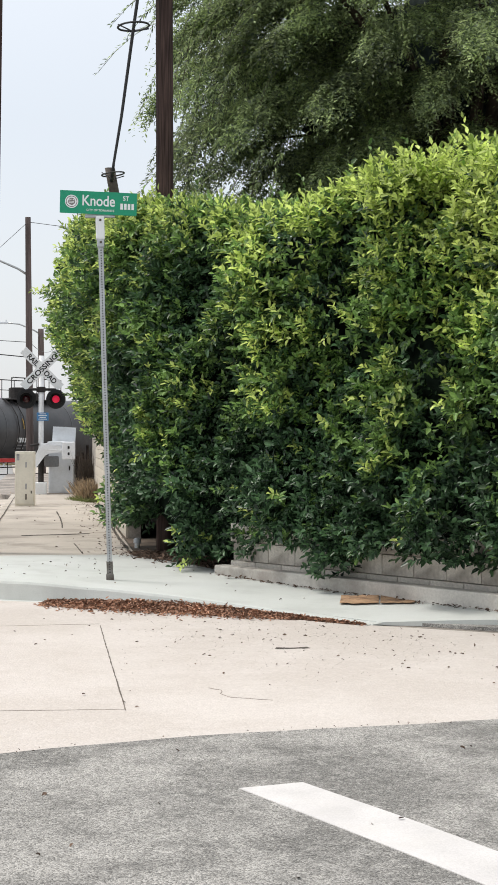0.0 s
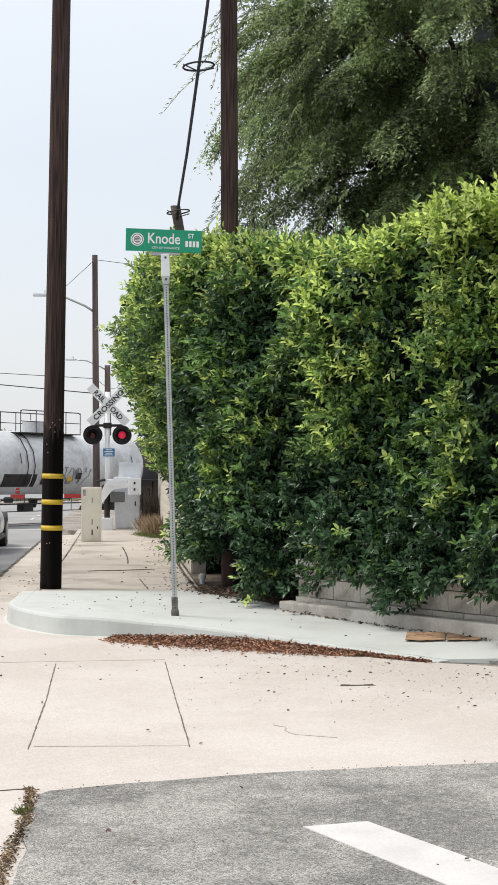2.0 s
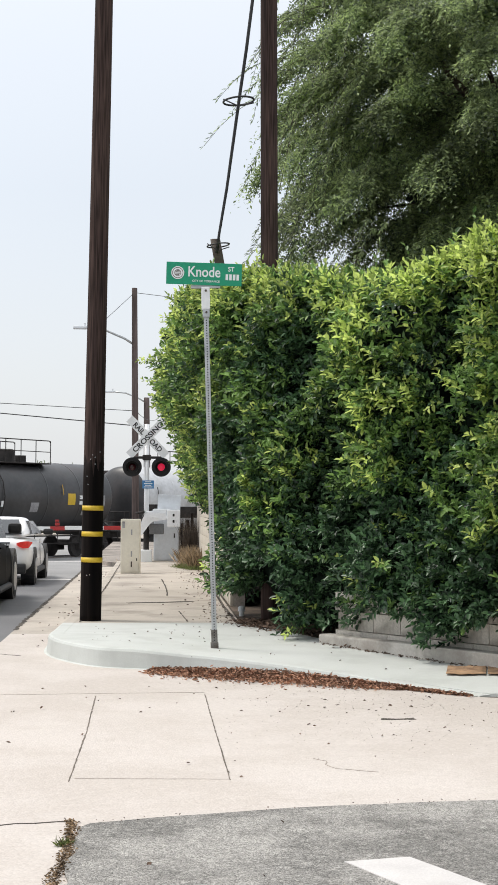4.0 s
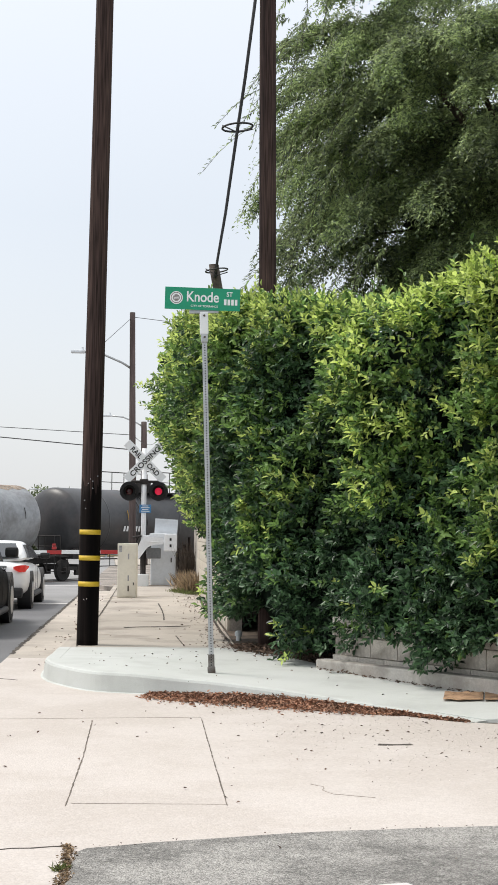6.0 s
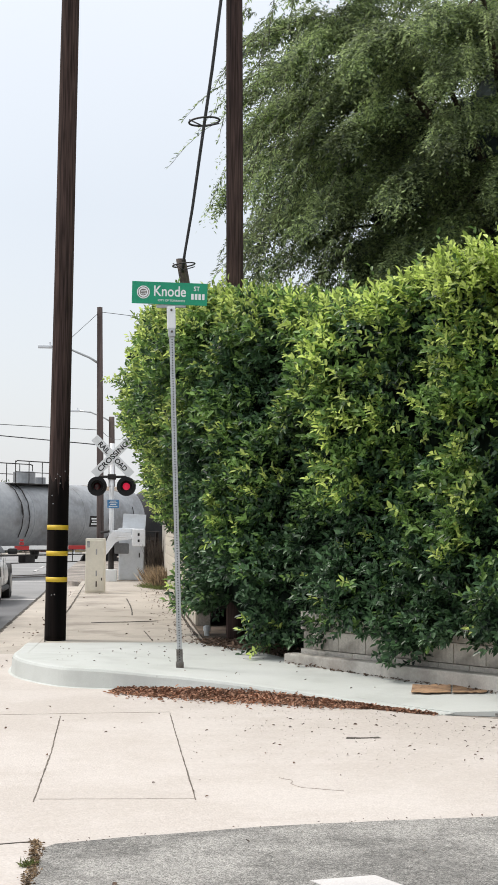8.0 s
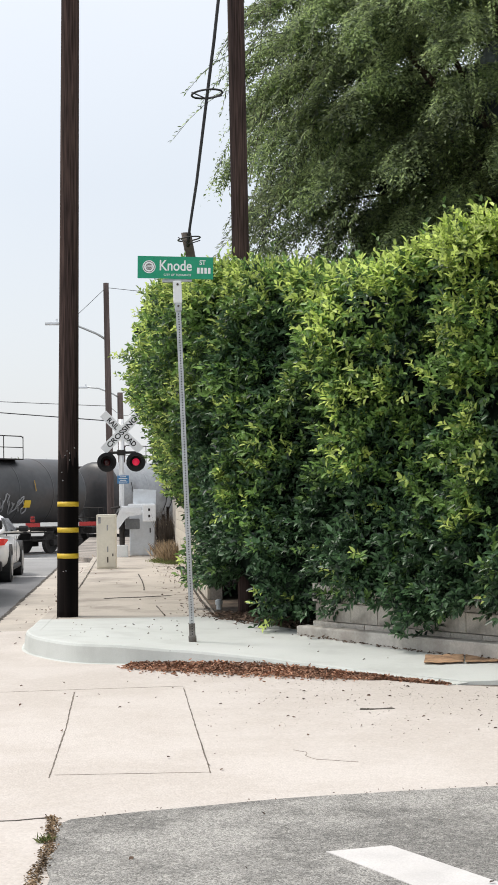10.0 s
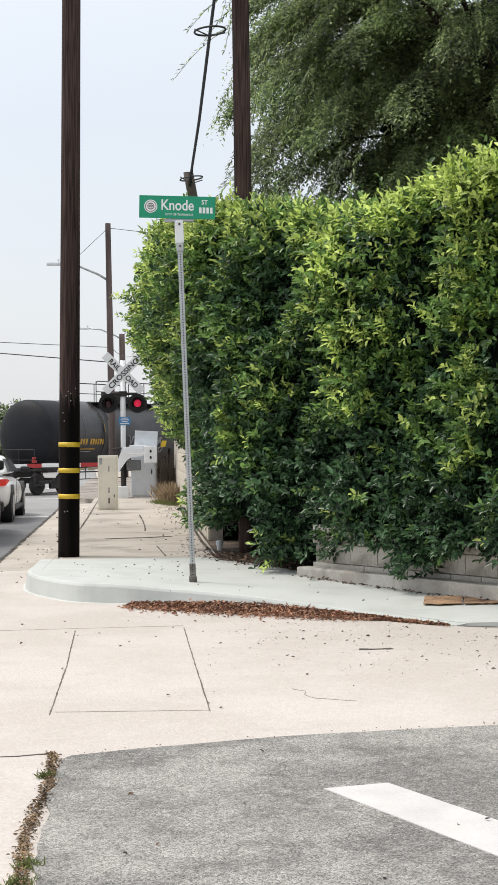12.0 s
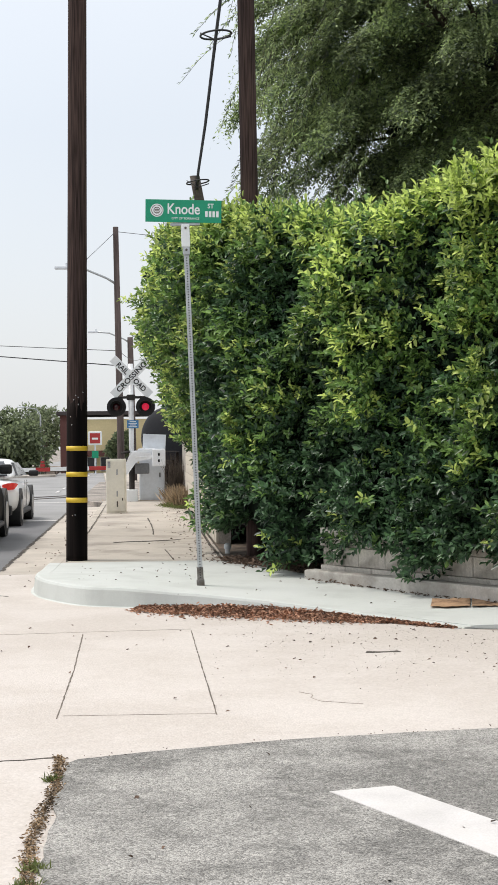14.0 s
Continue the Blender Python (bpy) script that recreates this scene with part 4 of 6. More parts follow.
# ---- railway crossing ----
def crossing_signal():
    ob = thing("crossing_signal", "silver crossing mast with crossbuck, flashing lamps and lowered gate", "railroad signal", pose(-0.25, 36.8, 0.10))
    bm = bmesh.new()
    tube(bm, [(0, 0, 0), (0, 0, 3.62)], 0.065, 14)
    part("mast", bm, M_SILVER, ob, smooth=True)
    bm = bmesh.new()
    box(bm, 0, 0, 0.18, 0.3, 0.3, 0.36, bevel=0.03)
    part("footing", bm, M_WHITE, ob, "white base box")
    for ang, text in ((45, "CROSSING"), (-45, "RAIL   ROAD")):
        bm = bmesh.new()
        box(bm, 0, 0, 0, 1.36, 0.012, 0.225, bevel=0.003)
        blade = part("blade", bm, M_WHITE, ob, "white crossbuck blade with black letters")
        blade.matrix_basis = pose(0.02, -0.10 - (0.016 if ang > 0 else 0), 3.28) @ Matrix.Rotation(radians(-ang), 4, "Y")
        words(text, 0.185, M_BLACKM, blade, Matrix.Translation((0, -0.008, -0.066)) @ STAND, align="CENTER", bold=0.004, width=1.16 if ang > 0 else 0.94)
    bm = bmesh.new()
    tube(bm, [(-0.42, -0.02, 2.75), (0.42, -0.02, 2.75)], 0.035, 10)
    box(bm, 0, 0, 2.75, 0.22, 0.2, 0.14, bevel=0.02)
    part("crossarm", bm, M_TRUCK, ob)
    for s in (-1, 1):
        x, z = s * 0.375, 2.50
        bm = bmesh.new()
        tube(bm, [(x, -0.14, z), (x, -0.125, z)], 0.25, 32)
        head = part("backing_disc", bm, M_BLACKM, ob, "round black signal background")
        bm = bmesh.new()
        tube(bm, [(x, -0.12, z), (x, 0.06, z)], 0.14, 18)
        tube(bm, [(x, 0.0, z + 0.1), (x, 0.0, 2.75)], 0.03, 8)
        part("lamp_case", bm, M_BLACKM, head)
        bm = bmesh.new()
        rings = []
        for d in (0.145, 0.34):                             # hood over the lens
            rings.append([(x + 0.16 * math.sin(a), -d - 0.06 * math.cos(a) * (d > 0.2), z + 0.16 * math.cos(a)) for a in np.linspace(-2.4, 2.4, 15)])
        vs = [[bm.verts.new(p) for p in r] for r in rings]
        for i in range(14):
            bm.faces.new((vs[0][i], vs[0][i + 1], vs[1][i + 1], vs[1][i]))
        hood = part("hood", bm, M_BLACKM, head)
        hood.modifiers.new("thick", "SOLIDIFY").thickness = 0.008
        bm = bmesh.new()
        tube(bm, [(x, -0.141, z), (x, -0.155, z), (x, -0.162, z)], [0.095, 0.085, 0.03], 24)
        part("lens", bm, M_REDLIGHT if s > 0 else M_DARKRED, head, "lit red lens" if s > 0 else "unlit dark red lens", smooth=True)
    bm = bmesh.new()
    box(bm, 0.04, -0.08, 2.05, 0.30, 0.012, 0.21, bevel=0.004)
    blue = part("notice", bm, M_BLUE, ob, "blue notice plate with white text lines")
    for i in range(4):
        bm = bmesh.new()
        box(bm, 0.04, -0.0875, 2.12 - 0.045 * i, 0.22 if i % 2 else 0.16, 0.002, 0.018)
        part("text_bar", bm, M_WHITE, blue)
    # gate machine
    bm = bmesh.new()
    tube(bm, [(0.0, -0.02, 0.3), (0.0, -0.02, 1.0)], 0.075, 12)
    part("gate_post", bm, M_TRUCK, ob)
    bm = bmesh.new()
    box(bm, 0.27, -0.14, 0.90, 0.37, 0.34, 0.27, bevel=0.03)
    part("gate_motor", bm, M_GREYDARK, ob, "grey gate motor box")
    bm = bmesh.new()
    box(bm, 0.34, -0.20, 1.36, 0.36, 0.24, 0.10, bevel=0.02)
    tube(bm, [(0.0, -0.10, 1.33), (0.6, -0.10, 1.40)], 0.022, 8)
    part("drive_cover", bm, M_SILVER, ob)
    bm = bmesh.new()
    tube(bm, [(-0.28, -0.05, 1.30), (-0.05, -0.05, 1.34)], 0.03, 8)
    tube(bm, [(-0.22, -0.05, 1.05), (-0.05, -0.05, 1.2)], 0.045, 8)
    part("conduit", bm, M_TRUCK, ob)
    bm = bmesh.new()
    outline = [(-0.20, 0.72), (-0.11, 0.75), (0.10, 1.04), (0.20, 1.10), (0.50, 1.14), (0.50, 1.30), (0.05, 1.34), (-0.06, 1.24), (-0.20, 0.92)]
    ring_loft(bm, [[(x, y, z) for x, z in outline] for y in (-0.40, -0.30)])
    bmesh.ops.recalc_face_normals(bm, faces=bm.faces[:])
    part("gate_bracket", bm, M_SILVER, ob, "bent pale grey arm bracket")
    bm = bmesh.new()
    tube(bm, [(0.09, -0.43, 1.25), (0.09, -0.40, 1.25)], 0.075, 18)
    part("hub", bm, M_SILVER, ob)
    bm = bmesh.new()
    box(bm, 0.70, -0.36, 1.175, 0.34, 0.18, 0.44, bevel=0.025)
    weight = part("counterweight", bm, M_SILVER, ob)
    for z in (1.10, 1.26):
        bm = bmesh.new()
        box(bm, 0.70, -0.455, z, 0.05, 0.012, 0.07, bevel=0.01)
        part("slot", bm, M_BLACKM, weight)
    bm = bmesh.new()
    tube(bm, [(0.15, -0.35, 1.2), (0.6, -0.34, 1.19)], 0.06, 8)
    part("weight_arm", bm, M_SILVER, ob)
    # the lowered arm
    x = -0.25
    for i, w in enumerate((0.36, 0.48, 0.99, 0.37, 0.99, 0.37, 0.99, 0.37, 0.99)):
        bm = bmesh.new()
        box(bm, x - w / 2, -0.36, 0.93 - 0.012 * (abs(x) - 0.35), w, 0.03, 0.10, bevel=0.004)
        part("arm_section", bm, M_REDSTRIPE if i % 2 else M_WHITE, ob)
        x -= w
    for px_ in (-2.27, -3.7):
        bm = bmesh.new()
        box(bm, px_, -0.36, 1.02, 0.12, 0.06, 0.08, bevel=0.02)
        tube(bm, [(px_, -0.37, 1.08), (px_, -0.37, 1.13)], 0.05, 12)
        part("arm_lamp", bm, M_REDSTRIPE, ob, "small red arm lamp")
    bm = bmesh.new()
    tube(bm, [(-0.9, -0.36, 0.86), (-2.3, -0.36, 0.84)], 0.012, 6)
    for k in range(6):
        tube(bm, [(-0.95 - 0.25 * k, -0.36, 0.88), (-0.95 - 0.25 * k, -0.36, 0.80)], 0.01, 6)
    part("arm_brace", bm, M_TRUCK, ob)


crossing_signal()


def utility_cabinet():
    ob = thing("utility_cabinet", "tall beige metal utility cabinet on the pavement", "cabinet", pose(-0.54, 30.45, 0.145, 0, 0, -3))
    bm = bmesh.new()
    box(bm, 0, 0, 0.58, 0.41, 0.36, 1.16, bevel=0.012)
    part("body", bm, M_BEIGE, ob)
    bm = bmesh.new()
    box(bm, 0.0, -0.186, 0.58, 0.37, 0.014, 1.08, bevel=0.006)
    door = part("door", bm, M_BEIGE, ob)
    bm = bmesh.new()
    box(bm, 0.14, -0.202, 0.30, 0.02, 0.02, 0.06, bevel=0.005)
    part("latch", bm, M_TRUCK, door)
    for z in (0.2, 0.42, 0.88):
        bm = bmesh.new()
        box(bm, 0.03, -0.196, z, 0.03, 0.008, 0.12, bevel=0.003)
        part("vent", bm, M_GREYWOOD if z < 0.3 else M_CHALK, door)
    bm = bmesh.new()
    box(bm, -0.14, -0.197, 1.04, 0.06, 0.006, 0.14)
    part("sticker", bm, M_CHALK, door)


def signal_case():
    ob = thing("signal_case", "pale grey railway relay case with a raised lid panel", "cabinet", pose(0.28, 37.3, 0.12, 0, 0, -4))
    bm = bmesh.new()
    box(bm, 0, 0, 0.72, 0.64, 0.5, 1.36, bevel=0.015)
    part("body", bm, M_GREYPAINT, ob)
    bm = bmesh.new()
    box(bm, 0.0, -0.258, 0.70, 0.58, 0.016, 1.24, bevel=0.006)
    d = part("door", bm, M_GREYPAINT, ob)
    bm = bmesh.new()
    box(bm, 0.22, -0.275, 0.7, 0.03, 0.03, 0.12, bevel=0.006)
    part("handle", bm, M_TRUCK, d)
    bm = bmesh.new()
    box(bm, -0.02, 0.05, 1.58, 0.60, 0.03, 0.38, m=Matrix.Rotation(radians(3), 4, "Y"), bevel=0.006)
    part("lid", bm, M_GREYPAINT, ob)
    bm = bmesh.new()
    box(bm, 0, 0, 0.02, 0.72, 0.6, 0.06, bevel=0.01)
    part("base", bm, M_OLDCONC, ob)


utility_cabinet()
signal_case()


def fence_post(x, y, h):
    ob = thing("fence_post", "dark weathered fence post beside the wall", "post", pose(x, y, 0.1), group="fence posts")
    bm = bmesh.new()
    box(bm, 0, 0, h / 2, 0.07, 0.07, h, bevel=0.006)
    part("shaft", bm, M_POLEBASE, ob)
    bm = bmesh.new()
    box(bm, 0, 0, h + 0.01, 0.085, 0.085, 0.03, bevel=0.008)
    part("cap", bm, M_TRUCK, ob)


for k, (x, y, h) in enumerate(((0.86, 38.4, 1.1), (1.0, 39.2, 1.3), (0.72, 39.0, 1.0), (1.25, 40.0, 1.5))):
    fence_post(x, y, h)


# ---- wires and far poles ----
def wire(name, label, pts, r, sag=0.0, mat=M_WIRE):
    a, b = Vector(pts[0]), Vector(pts[1])
    line = [a.lerp(b, k / 12) - Vector((0, 0, sag * 4 * (k / 12) * (1 - k / 12))) for k in range(13)]
    bm = bmesh.new()
    tube(bm, line, r, 6)
    return tagged(mesh_object(name, bm, mat, smooth=True), label, "cable")


def lamp_pole(x, y, z0, top, r, arm_z, reach, label):
    ob = wood_pole("street_light_pole", label, x, y, z0, top, r, r * 0.72, -0.012, mat=M_FARPOLE)
    ax = -0.012 * (arm_z - z0)
    bm = bmesh.new()
    tube(bm, [(ax, 0, arm_z - z0 - 0.22), (ax - reach * 0.18, -0.1, arm_z - z0 + 0.05), (ax - reach * 0.55, -0.2, arm_z - z0 + 0.42), (ax - reach * 0.9, -0.3, arm_z - z0 + 0.5)], 0.05, 8)
    arm = part("lamp_arm", bm, M_GALV, ob, smooth=True)
    bm = bmesh.new()
    box(bm, ax - reach * 0.98, -0.32, arm_z - z0 + 0.48, 0.62, 0.28, 0.13, bevel=0.04)
    tube(bm, [(ax - reach * 0.9, -0.32, arm_z - z0 + 0.5), (ax - reach * 0.9, -0.32, arm_z - z0 + 0.68)], 0.05, 8)
    part("lamp_head", bm, M_GREYPAINT, arm, "grey street lamp head")
    return ob


lamp_pole(-0.86, 62.0, -0.7, 11.2, 0.165, 8.9, 2.42, "tall wooden pole with a street lamp arm beyond the crossing")
lamp_pole(-0.52, 92.0, -0.7, 8.7, 0.25, 8.55, 2.45, "far wooden pole with a small street lamp")
wire("power_line", "thin dark power line over the street", [(-30, 62, 7.2), (-0.9, 62, 5.78)], 0.014, 0.0)
wire("power_line", "thin dark power line over the street", [(-0.9, 62, 5.78), (0.2, 92, 7.4)], 0.012, 0.3)
wire("power_line", "dark sagging cable over the street", [(-30, 62, 7.6), (-0.9, 62, 5.13)], 0.022, 0.0)
wire("guy_wire", "thin slanting guy wire on a far pole", [(-1.0, 62, 11.0), (-2.3, 61, 9.6)], 0.012)
wire("guy_wire", "thin slanting guy wire on a far pole", [(-1.0, 62, 11.0), (9, 64, 10.2)], 0.012)


# ---- foliage ----
def leaf_mesh(name, base, axis, face, length, width, mat, parent, label="", fold=0.25, simple=False):
    """Many folded leaves in one mesh: base points, directions, upper sides, lengths and widths."""
    n = len(base)
    axis = axis / np.linalg.norm(axis, axis=1, keepdims=True)
    face = face - axis * (face * axis).sum(1, keepdims=True)
    face = face / np.maximum(np.linalg.norm(face, axis=1, keepdims=True), 1e-6)
    side = np.cross(axis, face)
    L, W = length[:, None], width[:, None]
    if simple:
        pts = [base, base + axis * L * 0.5 + side * W * 0.5 + face * W * fold, base + axis * L, base + axis * L * 0.5 - side * W * 0.5 + face * W * fold]
        quad = np.array([[0, 1, 2], [0, 2, 3]])
    else:
        droop = face * L * -0.10
        pts = [base,
               base + axis * L * 0.33 + side * W * 0.48 + face * W * fold,
               base + axis * L * 0.70 + side * W * 0.38 + face * W * fold + droop * 0.4,
               base + axis * L + droop,
               base + axis * L * 0.70 - side * W * 0.38 + face * W * fold + droop * 0.4,
               base + axis * L * 0.33 - side * W * 0.48 + face * W * fold]
        quad = np.array([[0, 1, 2, 3], [0, 3, 4, 5]])
    k = len(pts)
    v = np.stack(pts, 1).reshape(-1, 3)
    f = (quad[None] + (np.arange(n) * k)[:, None, None]).reshape(-1, quad.shape[1])
    me = bpy.data.meshes.new(name)
    me.vertices.add(len(v))
    me.vertices.foreach_set("co", v.astype(np.float32).ravel())
    me.loops.add(f.size)
    me.loops.foreach_set("vertex_index", f.astype(np.int32).ravel())
    me.polygons.add(len(f))
    me.polygons.foreach_set("loop_start", (np.arange(len(f)) * quad.shape[1]).astype(np.int32))
    me.update(calc_edges=True)
    me.materials.append(mat)
    ob = new(name, me)
    ob.parent = parent
    ob["kind"] = "stuff"
    if label:
        ob["label"] = label
    return ob


def unit(a):
    return a / np.maximum(np.linalg.norm(a, axis=-1, keepdims=True), 1e-9)


def sprigs(rng, origin, lean, count, length, leaf_len, leaf_wid, up=0.3):
    """Leaves set along short twigs: returns base, axis, face, length, width."""
    n = len(origin)
    lean = unit(lean)
    k = np.linspace(0.15, 1.0, count)[None, :, None]
    curve = origin[:, None, :] + lean[:, None, :] * length[:, None, None] * k
    curve[..., 2] -= (length[:, None] * 0.12 * (k[..., 0] ** 2))
    ang = (np.arange(count) * 2.4)[None, :] + rng.uniform(0, 6.28, (n, 1))
    ortho = unit(np.cross(lean, np.array([0.31, 0.17, 0.93])))
    ortho2 = np.cross(lean, ortho)
    radial = ortho[:, None, :] * np.cos(ang)[..., None] + ortho2[:, None, :] * np.sin(ang)[..., None]
    open_ = (1.15 - 0.75 * k)
    axis = unit(lean[:, None, :] * (0.35 + 0.6 * k) + radial * open_ + rng.normal(0, 0.18, (n, count, 3)))
    axis[..., 2] -= 0.12
    face = unit(lean[:, None, :] * 0.9 + np.array([0, 0, up + 0.35]) - radial * 0.25 + rng.normal(0, 0.22, (n, count, 3)))
    ll = leaf_len * rng.uniform(0.7, 1.25, (n, count))
    return (curve.reshape(-1, 3), axis.reshape(-1, 3), face.reshape(-1, 3), ll.ravel(), (ll * leaf_wid * rng.uniform(0.85, 1.15, ll.shape)).ravel())


def lump(p, scale, seed=0.0):
    return np.array([noise.noise(Vector((x * scale + seed, y * scale, z * scale))) for x, y, z in p])


HEDGE_Z = [(9.0, 3.95), (11.8, 4.0), (13.2, 4.08), (13.6, 3.82), (14.4, 3.80), (16.2, 4.16), (17.0, 4.28), (19.0, 4.55), (21.0, 4.68), (26, 4.6), (36, 4.4)]
SIDE_X = [(0.0, 1.30), (1.2, 1.10), (1.6, 0.86), (1.9, 0.76), (2.15, 0.66), (2.4, 0.57), (2.66, 0.49), (2.9, 0.41), (3.1, 0.34), (3.4, 0.24), (3.7, 0.16), (4.1, 0.24), (4.5, 0.46), (4.9, 0.70)]


def hedge_top(y):
    return np.interp(y, [a for a, _ in HEDGE_Z], [b for _, b in HEDGE_Z])


def hedge_plan(z):
    """The hedge's outer line in plan at a height: along the pavement, round the corner, along the wall."""
    xs = float(np.interp(z, [a for a, _ in SIDE_X], [b for _, b in SIDE_X]))
    tuck = 0.16 * max(0, 1.0 - z) - 0.05
    corner = 0.75 * xs + 0.25 * 0.75
    return [(xs + 0.35, 26.0), (xs + 0.06, 23.6), (xs, 22.0), (corner + 0.02, 19.6), (0.6 * corner + 0.46, 18.0), (0.98 + tuck, 17.0), (1.33 + tuck, 16.0), (1.80 + tuck, 14.85),
            (2.45 + tuck, 13.80), (3.05 + tuck, 12.85), (5.3 + tuck, 9.5)]


def along(poly, s):
    pts = np.array(poly)
    seg = np.linalg.norm(np.diff(pts, axis=0), axis=1)
    cum = np.r_[0, np.cumsum(seg)]
    x, y = np.interp(s * cum[-1], cum, pts[:, 0]), np.interp(s * cum[-1], cum, pts[:, 1])
    i = min(int(np.searchsorted(cum, s * cum[-1], side="right")) - 1, len(seg) - 1)
    d = (pts[i + 1] - pts[i]) / seg[i]
    return x, y, d[1], -d[0]          # outward lies to the right-hand side of the run


def hedge():
    rng = np.random.default_rng(7)
    ob = thing("hedge", "tall dense clipped ficus hedge with bright young tips", "hedge")
    # inner mass: an added dark skin, the hedge's depth shade put in its colour
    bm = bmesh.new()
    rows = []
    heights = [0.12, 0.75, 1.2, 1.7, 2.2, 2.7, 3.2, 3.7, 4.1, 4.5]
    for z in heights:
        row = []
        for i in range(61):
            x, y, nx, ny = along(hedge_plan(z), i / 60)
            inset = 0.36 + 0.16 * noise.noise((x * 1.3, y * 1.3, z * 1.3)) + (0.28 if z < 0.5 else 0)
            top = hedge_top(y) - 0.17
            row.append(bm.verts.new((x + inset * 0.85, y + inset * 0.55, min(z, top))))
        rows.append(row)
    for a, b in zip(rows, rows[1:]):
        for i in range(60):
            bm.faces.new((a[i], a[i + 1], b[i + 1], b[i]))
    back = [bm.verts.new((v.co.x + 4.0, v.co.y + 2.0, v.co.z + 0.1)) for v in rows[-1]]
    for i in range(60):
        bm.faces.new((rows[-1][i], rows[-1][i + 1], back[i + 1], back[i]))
    part("inner_mass", bm, M_CORE, ob, "dark inner skin with the hedge's depth shade painted in its colour")
    for k, (x, y) in enumerate(((1.75, 16.6), (2.3, 15.2), (3.0, 14.0), (3.8, 12.9), (1.9, 19.0), (1.9, 22.0), (1.9, 26.0))):
        bm = bmesh.new()
        tube(bm, [(x, y, 0.1), (x + 0.05, y + 0.03, 1.2), (x + 0.02, y + 0.1, 2.6)], [0.05, 0.04, 0.02], 8)
        part("stem", bm, M_BARK, ob, "thin grey hedge stem", smooth=True)

    # sample the outer shell
    def shell(n, lo, hi, near):
        out_p, out_n, out_s, out_d = [], [], [], []
        while len(out_p) < n:
            s = rng.uniform(lo, hi)
            z = rng.uniform(0.12, 5.0)
            x, y, nx, ny = along(hedge_plan(z), s)
            top = float(hedge_top(y)) + 0.10 * noise.noise((x * 1.7, y * 1.7, 3.3))
            # lower fringe: uneven skirt with a few hanging clumps
            skirt = 0.53 + 0.11 * noise.noise((x * 1.1 + 5, y * 1.1, 0.0)) + 0.11 * noise.noise((x * 3.5, y * 3.5, 9.0))
            skirt -= 0.34 * math.exp(-((y - 13.6) / 0.30) ** 2) + 0.14 * math.exp(-((y - 11.9) / 0.3) ** 2)
            if y > 14.6:
                skirt += float(np.interp(y, [14.6, 15.1, 15.66, 15.78, 16.5, 16.65], [-0.16, -0.30, -0.34, 0.40, 0.40, 0.10]))
            if y > 17.6:
                skirt = 0.46 + 1.06 * min(max((y - 18.6) / 3.2, 0), 1) + 0.2 * noise.noise((x, y, 4))
            if z > top or z < skirt:
                continue
            gap = noise.noise((x * 1.9 + 3, y * 1.9, z * 1.5 + 8))
            if gap < -0.22 and rng.uniform() < 0.75:
                continue
            d = 0.36 * noise.noise((x * 1.1, y * 1.1, z * 0.34)) + 0.36 * noise.noise((x * 2.3 + 7, y * 2.3, z * 1.7))
            d += 0.10 * noise.noise((x * 6, y * 6, z * 6))
            d -= 0.22 * max(0, 1 - (top - z) / 0.35) ** 2
            if z < 0.92 and 0.0655 < (x + nx * d) / (y + ny * d) < 0.0885:      # the pole foot stands clear of leaves
                continue
            out_p.append((x + nx * d, y + ny * d, z))
            out_n.append((nx, ny, 0.0))
            out_s.append(top - z)
            out_d.append(d)
        return np.array(out_p), np.array(out_n), np.array(out_s), np.array(out_d)

    # parts of the run: far side is seen at a slant, the near front broadside
    p1, n1, s1, d1 = shell(13500, 0.42, 1.0, True)
    p2, n2, s2, d2 = shell(4200, 0.0, 0.42, False)
    P, N, S, D = (np.concatenate(q) for q in ((p1, p2), (n1, n2), (s1, s2), (d1, d2)))
    depth = rng.uniform(-0.02, 0.34, len(P)) ** 1.0
    O = P - N * depth[:, None]
    lean = N * 0.75 + rng.normal(0, 0.42, P.shape) + np.array([0, 0, 0.42])
    ln = rng.uniform(0.13, 0.26, len(P))
    # top sheet of the hedge
    ts = rng.uniform(0.1, 1.0, 3600)
    tp = []
    for s in ts:
        x, y, nx, ny = along(hedge_plan(4.0), s)
        w = rng.uniform(0.02, 1.3)
        tp.append((x - nx * w, y - ny * w, float(hedge_top(y)) + 0.10 * noise.noise((x * 1.7, y * 1.7, 3.3)) - rng.uniform(0.0, 0.22)))
    tp = np.array(tp)
    tl = rng.normal(0, 0.35, tp.shape) + np.array([-0.1, -0.15, 1.0])
    tln = rng.uniform(0.14, 0.30, len(tp))
    # which twigs carry young growth; weights also paint lit crests and sides, darker foot
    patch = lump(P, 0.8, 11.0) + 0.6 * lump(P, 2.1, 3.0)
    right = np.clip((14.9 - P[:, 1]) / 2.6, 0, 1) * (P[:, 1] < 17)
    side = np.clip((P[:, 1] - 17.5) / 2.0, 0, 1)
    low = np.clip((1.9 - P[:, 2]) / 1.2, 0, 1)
    vigour_and_light = (0.05 + 0.30 * patch + 0.75 * D + 0.44 * right * np.clip((P[:, 2] - 0.9) / 1.9, 0, 1) + 0.22 * side + (0.30 + 0.75 * right) * np.exp(-S / 0.36)
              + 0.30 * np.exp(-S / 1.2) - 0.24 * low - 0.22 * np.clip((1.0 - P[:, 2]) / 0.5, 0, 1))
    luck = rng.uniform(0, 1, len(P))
    young = (luck < np.clip(vigour_and_light - 0.14, 0.012, 0.95)) & (depth < 0.19)
    middling = ~young & (luck < np.clip(2.0 * vigour_and_light + 0.10, 0.06, 0.92)) & (depth < 0.24)
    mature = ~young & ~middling
